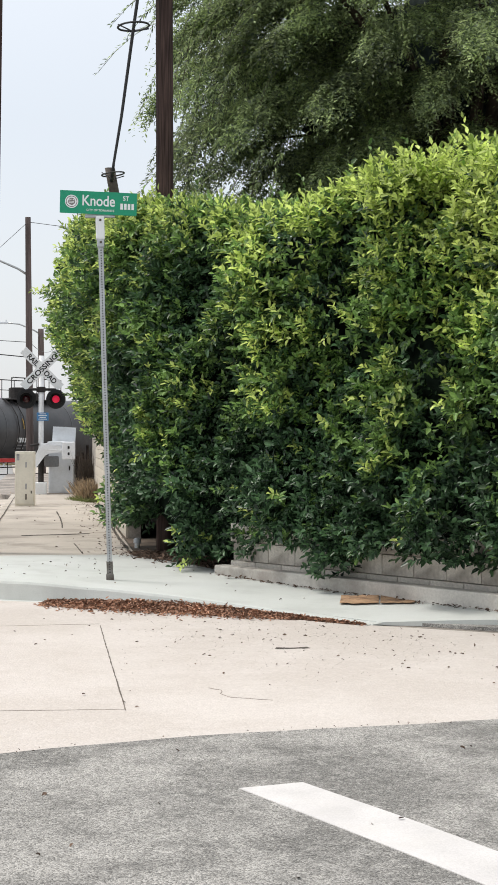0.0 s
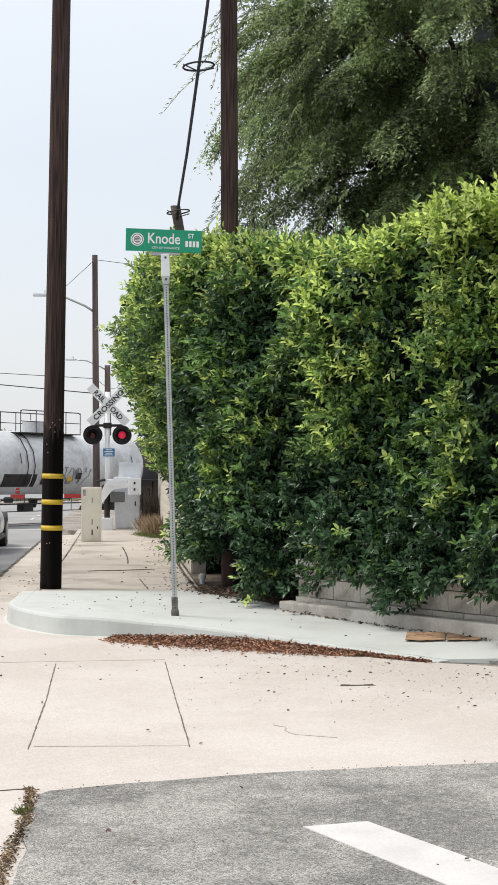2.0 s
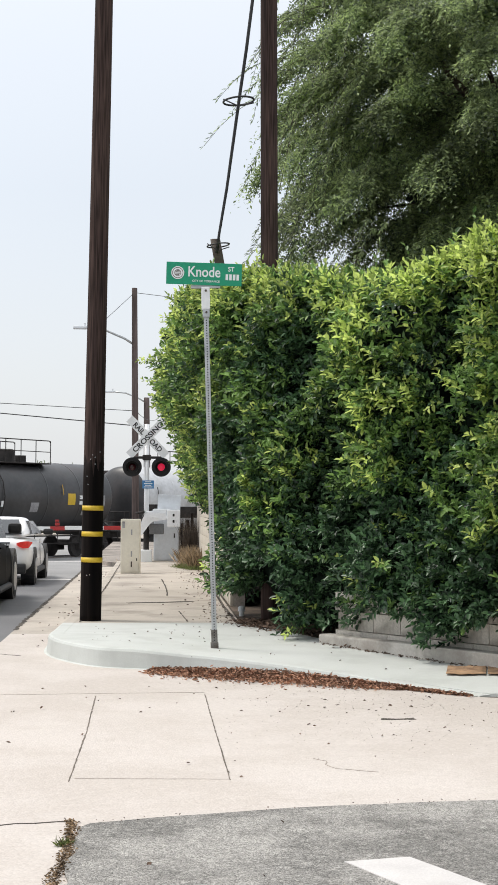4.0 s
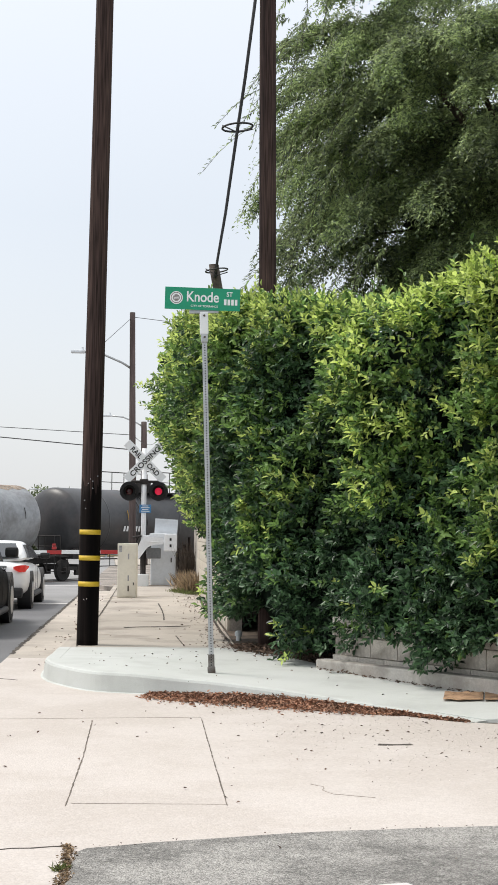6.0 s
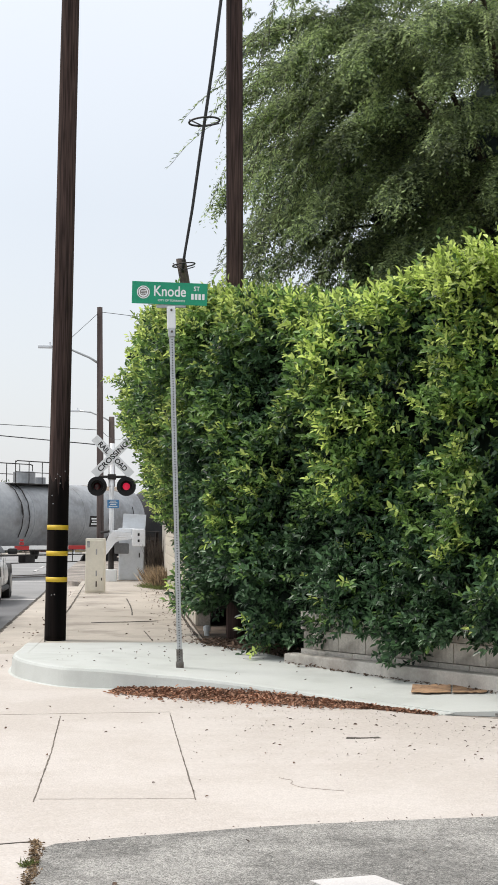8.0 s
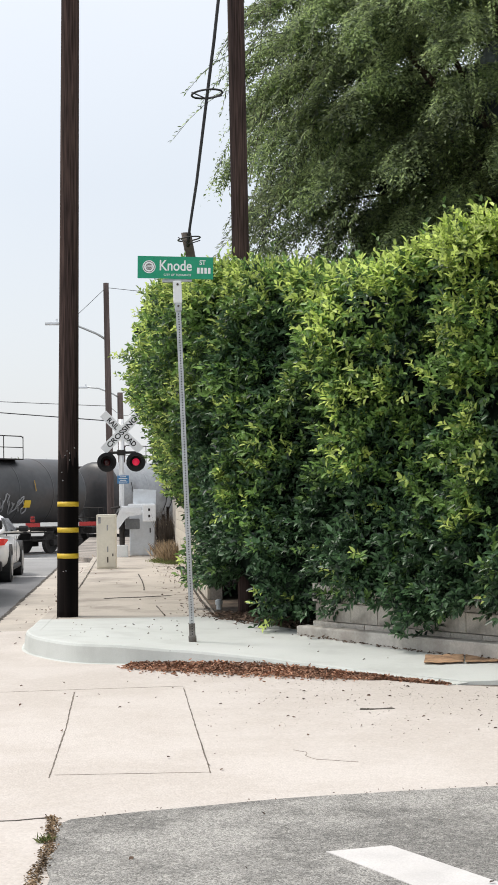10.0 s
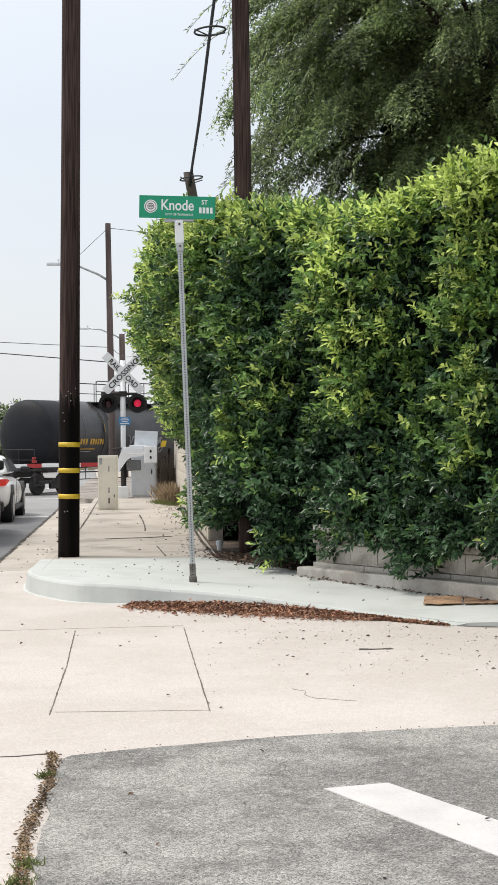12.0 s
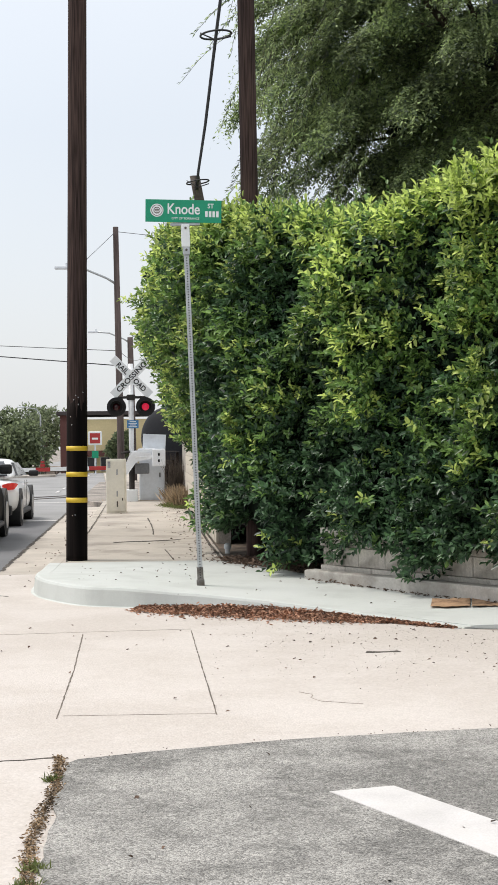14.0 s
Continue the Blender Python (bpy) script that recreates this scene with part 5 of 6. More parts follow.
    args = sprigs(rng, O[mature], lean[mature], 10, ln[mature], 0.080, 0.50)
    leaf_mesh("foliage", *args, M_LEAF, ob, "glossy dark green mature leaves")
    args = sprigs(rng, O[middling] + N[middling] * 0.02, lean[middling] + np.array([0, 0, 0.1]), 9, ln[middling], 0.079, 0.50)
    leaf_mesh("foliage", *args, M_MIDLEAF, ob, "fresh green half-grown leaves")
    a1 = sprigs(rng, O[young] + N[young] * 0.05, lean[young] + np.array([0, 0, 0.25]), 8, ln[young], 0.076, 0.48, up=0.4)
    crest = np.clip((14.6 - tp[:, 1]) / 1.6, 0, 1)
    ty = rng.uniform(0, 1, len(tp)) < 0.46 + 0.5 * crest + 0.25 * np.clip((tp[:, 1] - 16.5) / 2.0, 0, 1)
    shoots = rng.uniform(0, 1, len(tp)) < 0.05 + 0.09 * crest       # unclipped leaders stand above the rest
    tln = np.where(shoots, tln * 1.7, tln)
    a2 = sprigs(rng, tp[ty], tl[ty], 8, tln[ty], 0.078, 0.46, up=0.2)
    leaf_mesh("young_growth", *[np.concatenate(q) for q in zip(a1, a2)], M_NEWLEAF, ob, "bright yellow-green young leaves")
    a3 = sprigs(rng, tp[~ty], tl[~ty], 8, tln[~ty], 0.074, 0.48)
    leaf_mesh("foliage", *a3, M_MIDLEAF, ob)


hedge()


def pepper_tree():
    """A broad weeping crown behind the hedge: limbs, then hanging sprays of small leaves."""
    rng = np.random.default_rng(21)
    ob = thing("tree", "large weeping pepper tree with hanging dusty green sprays behind the hedge", "tree", pose(7.15, 24.0, 0.0))
    bm = bmesh.new()
    tube(bm, [(0, 0, 0), (0.1, 0, 1.5), (-0.1, 0.1, 3.0), (0, 0, 4.6)], [0.42, 0.34, 0.30, 0.24], 14)
    part("trunk", bm, M_BARK, ob, smooth=True)
    tips = []
    for i in range(22):
        a = i * 2.4
        out = rng.uniform(1.4, 3.3)
        h = rng.uniform(6.5, 12.0)
        end = np.array([math.cos(a) * out, math.sin(a) * out * 0.7, h])
        mid = np.array([end[0] * 0.45, end[1] * 0.45, 4.4 + (h - 4.4) * 0.65])
        pts = [(0, 0, 4.0), tuple(mid), tuple(end), (end[0] * 1.25, end[1] * 1.25, h - 0.5)]
        bm = bmesh.new()
        tube(bm, pts, [0.16, 0.09, 0.04, 0.015], 7)
        part("limb", bm, M_BARK, ob, smooth=True)
        tips += [end, mid]
    # boughs hang as separate lobes over the crown's outside, with dark hollows between them
    boughs = []
    for i in range(12000):
        c = rng.uniform((-5.4, -3.3, 4.3), (5.5, 2.6, 11.0))
        q = np.linalg.norm((c - np.array([0.2, 0, 8.4])) / np.array([4.9, 3.1, 4.3]))
        if 0.50 < q < 1.02 and all(np.linalg.norm((c - b) * np.array([1, 1, 1.25])) > 1.06 for b in boughs):
            boughs.append(c)
    o, a, f, l, w = [], [], [], [], []
    bm = bmesh.new()
    for b in boughs:
        # each bough arches outwards and down, thickly set with short drooping sprays
        out = unit((b - np.array([0.2, 0.6, 8.3])) * np.array([1, 1, 0.15]) + rng.normal(0, 0.25, 3))
        reach = rng.uniform(1.1, 1.9)
        arch = lambda u: b + out * ((u - 0.5) * reach)[:, None] + np.array([0, 0, 1.0]) * (0.42 - 1.05 * np.maximum(u, 0) ** 2.2)[:, None] * reach * 0.55
        tube(bm, [tuple(q) for q in arch(np.linspace(-0.4, 0.85, 6))], [0.028, 0.022, 0.016, 0.012, 0.008, 0.004], 5)
        k, m = 430, 11
        along_ = rng.uniform(0, 1, k)
        away = unit(rng.normal(0, 1, (k, 3)) * np.array([1, 1, 0.6])) * (rng.uniform(0, 1, (k, 1)) ** 0.7) * 0.46
        away[:, 2] *= 0.55
        start = arch(along_) + away * (1.1 - 0.5 * along_)[:, None]
        outward = unit(away * 1.5 + out * 0.7 + rng.normal(0, 0.45, (k, 3)))
        drop = rng.uniform(0.14, 0.36, k) * np.where(rng.uniform(0, 1, k) < 0.09, 2.0, 1.0)
        u = np.linspace(0.05, 1, m)[None, :, None]
        curve = start[:, None, :] + outward[:, None, :] * (0.8 * u) * drop[:, None, None] + np.array([0, 0, -0.85]) * (u ** 1.6) * drop[:, None, None]
        sgn = np.where(np.arange(m) % 2 == 0, 1.0, -1.0)[None, :, None]
        across = unit(np.cross(outward, np.array([0, 0, 1.0])) + rng.normal(0, 0.35, (k, 3)))[:, None, :]
        ax = across * sgn * 0.85 + np.array([0, 0, -0.45]) + outward[:, None, :] * 0.4 + rng.normal(0, 0.3, (k, m, 3))
        o.append(curve.reshape(-1, 3))
        a.append(ax.reshape(-1, 3))
        f.append((np.array([0, 0, 1.0]) + outward[:, None, :] * 0.6 + rng.normal(0, 0.35, (k, m, 3))).reshape(-1, 3))
        ll = rng.uniform(0.05, 0.10, k * m)
        l.append(ll)
        w.append(ll * 0.40)
    part("bough_wood", bm, M_BARK, ob, "thin grey-brown boughs", smooth=True)["kind"] = "stuff"
    cat = np.concatenate
    # single long strands hang out in front, sunlight painted into their brighter leaf colour
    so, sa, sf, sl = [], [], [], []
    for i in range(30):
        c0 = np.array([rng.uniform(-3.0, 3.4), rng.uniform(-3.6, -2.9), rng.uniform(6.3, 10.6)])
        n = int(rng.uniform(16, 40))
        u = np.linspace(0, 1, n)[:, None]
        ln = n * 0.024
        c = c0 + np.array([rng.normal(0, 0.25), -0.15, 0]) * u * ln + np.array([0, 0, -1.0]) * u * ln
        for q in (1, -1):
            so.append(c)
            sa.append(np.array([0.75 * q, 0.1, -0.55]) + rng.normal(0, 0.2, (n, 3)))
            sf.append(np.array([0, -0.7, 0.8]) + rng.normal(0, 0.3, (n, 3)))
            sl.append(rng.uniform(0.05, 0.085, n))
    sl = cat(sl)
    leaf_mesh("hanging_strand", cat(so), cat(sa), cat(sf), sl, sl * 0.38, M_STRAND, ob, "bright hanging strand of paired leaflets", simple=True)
    leaf_mesh("crown", cat(o), cat(a), cat(f), cat(l), cat(w), M_TREELEAF, ob, "hanging sprays of narrow dusty green leaflets", simple=True)
    bm = bmesh.new()                                       # added dark blob: the crown's inner shade and haze are in its colour
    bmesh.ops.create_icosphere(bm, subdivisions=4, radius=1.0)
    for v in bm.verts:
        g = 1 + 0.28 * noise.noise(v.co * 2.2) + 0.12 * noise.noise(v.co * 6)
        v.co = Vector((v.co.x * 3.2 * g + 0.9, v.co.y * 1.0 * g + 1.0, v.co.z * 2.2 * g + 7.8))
    part("inner_crown", bm, M_CROWNCORE, ob, "dark blob with the crown's inner shade painted in its colour")
    # long thin hanging wisps at the street side
    o, a, f, l, w = [], [], [], [], []
    bm = bmesh.new()
    for i in range(84):
        z = rng.uniform(5.3, 11.0)
        start = np.array([rng.uniform(-5.3, -3.6), rng.uniform(-2.6, -0.6), z])
        lean = np.array([rng.uniform(-1.0, -0.2), rng.uniform(-0.3, 0.1), 0.1])
        ln = rng.uniform(0.7, 1.7)
        if i >= 60:                                        # far-reaching twigs across the pole
            start[0], start[2] = rng.uniform(-5.1, -4.5), (rng.uniform(8.3, 9.5) if i < 77 else rng.uniform(5.9, 6.5))
            lean = np.array([rng.uniform(-2.2, -0.9), rng.uniform(-0.2, 0.1), rng.uniform(0.0, 0.5)])
            ln = rng.uniform(0.8, 1.15)
        u = np.linspace(0, 1, 26)[:, None]
        c = start + lean * u * ln * 0.6 + np.array([0, 0, -0.9]) * ln * u ** 2
        tube(bm, [tuple(q) for q in c[::5]], 0.004, 4, cap=False)
        for s in (1, -1):
            o.append(c)
            a.append(np.array([0.25 * s, 0.2 * s, -0.6]) + lean * 0.4 + rng.normal(0, 0.25, (26, 3)))
            f.append(np.array([-0.3, -0.6, 0.6]) + rng.normal(0, 0.3, (26, 3)))
            ll = rng.uniform(0.06, 0.12, 26)
            l.append(ll)
            w.append(ll * 0.26)
    leaf_mesh("hanging_spray", cat(o), cat(a), cat(f), cat(l), cat(w), M_TREELEAF, ob, "long trailing leaf wisps", simple=True)
    part("spray_stem", bm, M_BARK, ob)["kind"] = "stuff"


pepper_tree()


# ---- guy wire above the hedge ----
def guy_wire():
    ob = thing("guy_wire", "thick dark guy cable with a hoop guard rising from the stub", "cable", pose(0.78, 18.95, 5.0))
    top, hoop = Vector((0.70, -1.0, 5.6)), Vector((0.27, -0.30, 1.97))
    bm = bmesh.new()
    pts = [Vector((0.0, 0, 0.0)), Vector((0.03, -0.03, 0.25)), Vector((0.125, -0.16, 0.85)), hoop, Vector((0.36, -0.48, 2.65)), top]
    tube(bm, pts, [0.022, 0.018, 0.020, 0.022, 0.022, 0.022], 8)
    part("cable", bm, M_WIRE, ob, smooth=True)
    for c, rx, r in ((hoop + Vector((0.0, 0, 0.03)), 0.205, 0.014), (Vector((0.02, -0.02, 0.10)), 0.15, 0.010)):
        bm = bmesh.new()
        n = 28
        pts = [c + Vector((math.cos(2 * math.pi * k / n) * rx, math.sin(2 * math.pi * k / n) * rx, 0.02 * math.cos(2 * math.pi * k / n))) for k in range(n + 1)]
        tube(bm, pts, r, 6, cap=False)
        tube(bm, [c + Vector((-rx, 0, 0.02)), c + Vector((0, 0, -0.07)), c + Vector((rx, 0, -0.02))], r * 0.7, 6)
        part("hoop", bm, M_WIRE, ob, smooth=True)


guy_wire()


# ---- cars ----
def car(name, label, m, paint, length, width, height, tall=False, lit=True):
    """Origin on the road under the rear bumper's middle; y forward."""
    ob = thing(name, label, "car", m)
    hw = width / 2
    belt = height * (0.70 if not tall else 0.60)
    # lower body: stations (y, half width, floor, belt)
    st = [(0.0, 0.80, 0.42, belt - 0.20), (0.05, 0.90, 0.30, belt - 0.06), (0.22, 0.97, 0.24, belt + 0.02), (0.8, 1.0, 0.22, belt + 0.0), (length * 0.5, 1.0, 0.20, belt - 0.03),
          (length * 0.70, 1.0, 0.20, belt - 0.06), (length * 0.86, 0.97, 0.22, belt - 0.14), (length * 0.97, 0.86, 0.26, belt - 0.28), (length, 0.70, 0.34, belt - 0.38)]
    if not tall:                                           # rounded tail in plan
        st[0:4] = [(0.0, 0.68, 0.44, belt - 0.16), (0.05, 0.86, 0.32, belt - 0.05), (0.22, 0.97, 0.26, belt - 0.01), (0.75, 1.03, 0.22, belt + 0.0)]
    rings = []
    for y, k, lo, hi in st:
        w = hw * k
        right = [(w * 0.90, lo), (w * 0.985, lo + 0.10), (w, lo + (hi - lo) * 0.45), (w * 0.985, lo + (hi - lo) * 0.72), (w * 0.93, hi - 0.03), (w * 0.82, hi)]
        if not tall:                                       # shoulders leaning in
            right = [(w * 0.86, lo), (w * 0.97, lo + 0.12), (w, lo + (hi - lo) * 0.42), (w * 0.975, lo + (hi - lo) * 0.66), (w * 0.90, hi - 0.09), (w * 0.74, hi)]
        rings.append([(x, y, z) for x, z in right] + [(-x, y, z) for x, z in reversed(right)])
    bm = bmesh.new()
    ring_loft(bm, rings)
    bmesh.ops.recalc_face_normals(bm, faces=bm.faces[:])
    body = part("body", bm, paint, ob, smooth=True)
    mod = body.modifiers.new("round", "SUBSURF")
    mod.levels = mod.render_levels = 1
    # cabin
    y0, y1, y2, y3 = (0.30, 1.22, 2.35, 3.55) if not tall else (0.10, 0.45, 2.6, 3.3)
    k = length / 4.6
    cab = []
    for y, w, z in ((y0 * k, 0.86, belt), (y1 * k, 0.71, height - 0.03), ((y1 + y2) / 2 * k, 0.73, height), (y2 * k, 0.71, height - 0.05), (y3 * k, 0.84, belt - 0.05)):
        lo = belt - 0.05
        cab.append([(hw * 0.93, y, lo), (hw * (w + 0.93) / 2, y, (lo + z) / 2), (hw * w, y, z - 0.05), (hw * w * 0.85, y, z),
                    (-hw * w * 0.85, y, z), (-hw * w, y, z - 0.05), (-hw * (w + 0.93) / 2, y, (lo + z) / 2), (-hw * 0.93, y, lo)])
    bm = bmesh.new()
    ring_loft(bm, cab)
    bmesh.ops.recalc_face_normals(bm, faces=bm.faces[:])
    roof = part("cabin", bm, paint, ob, smooth=True)
    roof.modifiers.new("round", "SUBSURF").levels = 1
    # glazing, just proud of the cabin
    bm = bmesh.new()
    zb, zt = belt + 0.05, height - 0.10
    ring = [(hw * 0.72, y0 * k + 0.12, zb), (hw * 0.58, y1 * k - 0.06, zt), (-hw * 0.58, y1 * k - 0.06, zt), (-hw * 0.72, y0 * k + 0.12, zb)]
    ring_loft(bm, [[(x, y - 0.03, z + 0.03) for x, y, z in ring], ring])
    part("rear_window", bm, M_GLASS, ob)
    for s in (1, -1):
        bm = bmesh.new()
        a = [(0.90, y0 * k + 0.62, zb), (0.77, y1 * k + 0.10, zt), (0.77, y2 * k, zt - 0.01), (0.90, y3 * k - 0.22, zb - 0.04)]
        ring_loft(bm, [[(s * hw * (x + 0.015), y, z) for x, y, z in a], [(s * hw * (x - 0.05), y, z) for x, y, z in a]])
        bmesh.ops.recalc_face_normals(bm, faces=bm.faces[:])
        part("side_window", bm, M_GLASS, ob)
        bm = bmesh.new()
        box(bm, s * (hw + 0.08), y3 * k - 0.45, belt + (0.17 if tall else 0.06), 0.22, 0.12, 0.17 if tall else 0.13, bevel=0.05)
        part("mirror", bm, M_TRIM, ob, "black door mirror")
        for yy in (y0 * k + 1.35, y2 * k - 0.25):           # door gaps and handles
            bm = bmesh.new()
            box(bm, s * (hw + 0.001), yy, (0.30 + belt) / 2, 0.006, 0.012, belt - 0.42)
            part("door_gap", bm, M_TRIM, ob)
            bm = bmesh.new()
            box(bm, s * (hw - 0.005), yy + 0.18, belt - 0.12, 0.035, 0.18, 0.03, bevel=0.01)
            part("door_handle", bm, paint, ob)
        for wy in (length * 0.175, length * 0.80):
            r = 0.33 if not tall else 0.38
            bm = bmesh.new()
            tube(bm, [(s * (hw - 0.26), wy, r + 0.02), (s * (hw + 0.004), wy, r + 0.02)], r + 0.075, 28)
            part("wheel_arch", bm, M_TRIM, ob)
            bm = bmesh.new()
            x0_, x1_ = s * (hw - 0.22), s * (hw + 0.012)
            tube(bm, [(x0_, wy, r), (x0_ + s * 0.02, wy, r), (x1_ - s * 0.03, wy, r), (x1_, wy, r)], [r - 0.03, r, r, r - 0.04], 28)
            tyre = part("wheel", bm, M_RUBBER, ob, smooth=False)
            bm = bmesh.new()
            tube(bm, [(x1_ - s * 0.01, wy, r), (x1_ + s * 0.008, wy, r)], [r * 0.66, r * 0.62], 24)
            rim = part("rim", bm, M_RIM, tyre)
            bm = bmesh.new()
            tube(bm, [(s * (hw - 0.05), length * 0.25 + 0.2, 0.25), (s * (hw - 0.05), length * 0.72, 0.25)], 0.06, 8)
            if wy < 1.2:
                part("side_sill", bm, M_TRIM, ob)
            else:
                bm.free()
        # tail lights wrap round the corner
        bm = bmesh.new()
        zl = belt - 0.13
        prof = [(0.74, 0.0), (0.88, 0.04), (0.965, 0.16), (0.985, 0.30)] if tall else [(0.66, 0.0), (0.78, 0.05), (0.88, 0.15), (0.945, 0.30)]
        a = [(s * hw * x, y, zl + (-0.02 + 0.10 * min(i, 2) / 2 if tall else (0.02, 0.045, 0.05, 0.03)[i])) for i, (x, y) in enumerate(prof)]
        b = [(s * hw * x, y, zl - (0.08 + 0.03 * (i == 1) - 0.02 * i / 3 if tall else (0.03, 0.085, 0.08, -0.005)[i])) for i, (x, y) in enumerate(prof)]
        vs = [[bm.verts.new(p) for p in r_] for r_ in (a, b)]
        for i in range(3):
            bm.faces.new((vs[0][i], vs[0][i + 1], vs[1][i + 1], vs[1][i]))
        tl = part("tail_light", bm, M_TAIL if lit else M_REDSTRIPE, ob, "lit red tail light" if lit else "red tail light")
        sol = tl.modifiers.new("thick", "SOLIDIFY")
        sol.thickness, sol.offset = 0.05, 0.0
        bm = bmesh.new()
        box(bm, s * hw * 0.62, length - 0.12, belt - 0.36, 0.36, 0.22, 0.12, bevel=0.04)
        part("headlight", bm, M_WHITE, ob)
    bm = bmesh.new()
    box(bm, 0, 0.06, 0.34, width * 0.86, 0.22, 0.20, bevel=0.05)
    part("bumper", bm, M_TRIM, ob, "black lower bumper")
    bm = bmesh.new()
    box(bm, 0, -0.012, belt - 0.28, 0.32, 0.03, 0.16, bevel=0.006)
    plate_ = part("number_plate", bm, M_WHITE, ob)
    bm = bmesh.new()
    box(bm, 0, -0.03, belt - 0.28, 0.24, 0.004, 0.07)
    part("plate_bar", bm, M_TRIM, plate_)
    bm = bmesh.new()
    box(bm, 0, 0.02, belt - 0.11, width * 0.5, 0.03, 0.04, bevel=0.01)
    part("boot_trim", bm, M_RIM if not tall else M_TRIM, ob)
    return ob


car("sedan", "white sedan waiting with lit tail lights at the crossing", pose(-3.30, 27.95, 0.0), M_CARWHITE, 4.5, 1.76, 1.37)
suv = car("suv", "black sport utility car waiting in the queue", pose(-3.36, 20.60, 0.0), M_CARBLACK, 4.7, 1.90, 1.72, tall=True)


# ---- distance ----
def far_tree(x, y, h, w, seed, label, palm=False):
    rng = np.random.default_rng(seed)
    ob = thing("far_tree", label, "tree", pose(x, y, -0.7), group="trees beyond the tracks")
    bm = bmesh.new()
    tube(bm, [(0, 0, 0), (0.1, 0, h * 0.3), (0, 0, h * 0.6)], [0.28, 0.2, 0.12], 8)
    part("trunk", bm, M_BARK, ob)
    n = 3200
    if palm:
        k = 34
        ang = rng.uniform(0, 6.28, k)
        el = rng.uniform(-0.5, 1.2, k)
        u = np.linspace(0.1, 1, 30)[None, :]
        ln = 1.9
        o = np.stack([np.cos(ang)[:, None] * u * ln * np.cos(el)[:, None], np.sin(ang)[:, None] * u * ln * np.cos(el)[:, None],
                      h * 0.82 + np.sin(el)[:, None] * u * ln - 0.9 * u ** 2], -1).reshape(-1, 3)
        a = rng.normal(0, 0.6, o.shape) + np.array([0, 0, -0.5])
        f = rng.normal(0, 0.5, o.shape) + np.array([0, -0.5, 0.7])
        l = rng.uniform(0.4, 0.7, len(o))
        leaf_mesh("crown", o, a, f, l, l * 0.12, M_FARLEAF, ob, simple=True)
        return
    puffs = rng.normal(0, 1, (16, 3)) * np.array([w * 0.28, w * 0.2, h * 0.16]) + np.array([0, 0, h * 0.62])
    c = puffs[rng.integers(0, 16, n)]
    d = unit(rng.normal(0, 1, (n, 3)))
    o = c + d * (w * 0.22) * rng.uniform(0.5, 1.05, (n, 1))
    o[:, 2] = np.maximum(o[:, 2], 0.3)
    l = rng.uniform(0.25, 0.5, n)
    leaf_mesh("crown", o, d + rng.normal(0, 0.5, d.shape), d + np.array([0, 0, 0.6]), l, l * 0.55, M_FARLEAF, ob)


far_tree(-13.4, 150, 5.9, 5.0, 3, "rounded far street tree beyond the tracks")
far_tree(-10.3, 140, 6.2, 5.0, 4, "broad far street tree beyond the tracks")
far_tree(-8.9, 132, 6.4, 3.0, 6, "shaggy far palm beyond the tracks", palm=True)
far_tree(-16.5, 150, 6.0, 6.0, 8, "rounded far street tree beyond the tracks")
far_tree(-9.4, 118, 3.6, 5.0, 9, "low dark far bush beyond the tracks")
far_tree(-12.6, 118, 3.0, 4.5, 10, "low dark far bush beyond the tracks")
far_tree(-1.9, 124, 4.2, 1.5, 12, "slim far tree beside the shop")
far_tree(-21, 150, 6.5, 7.0, 14, "rounded far street tree beyond the tracks")


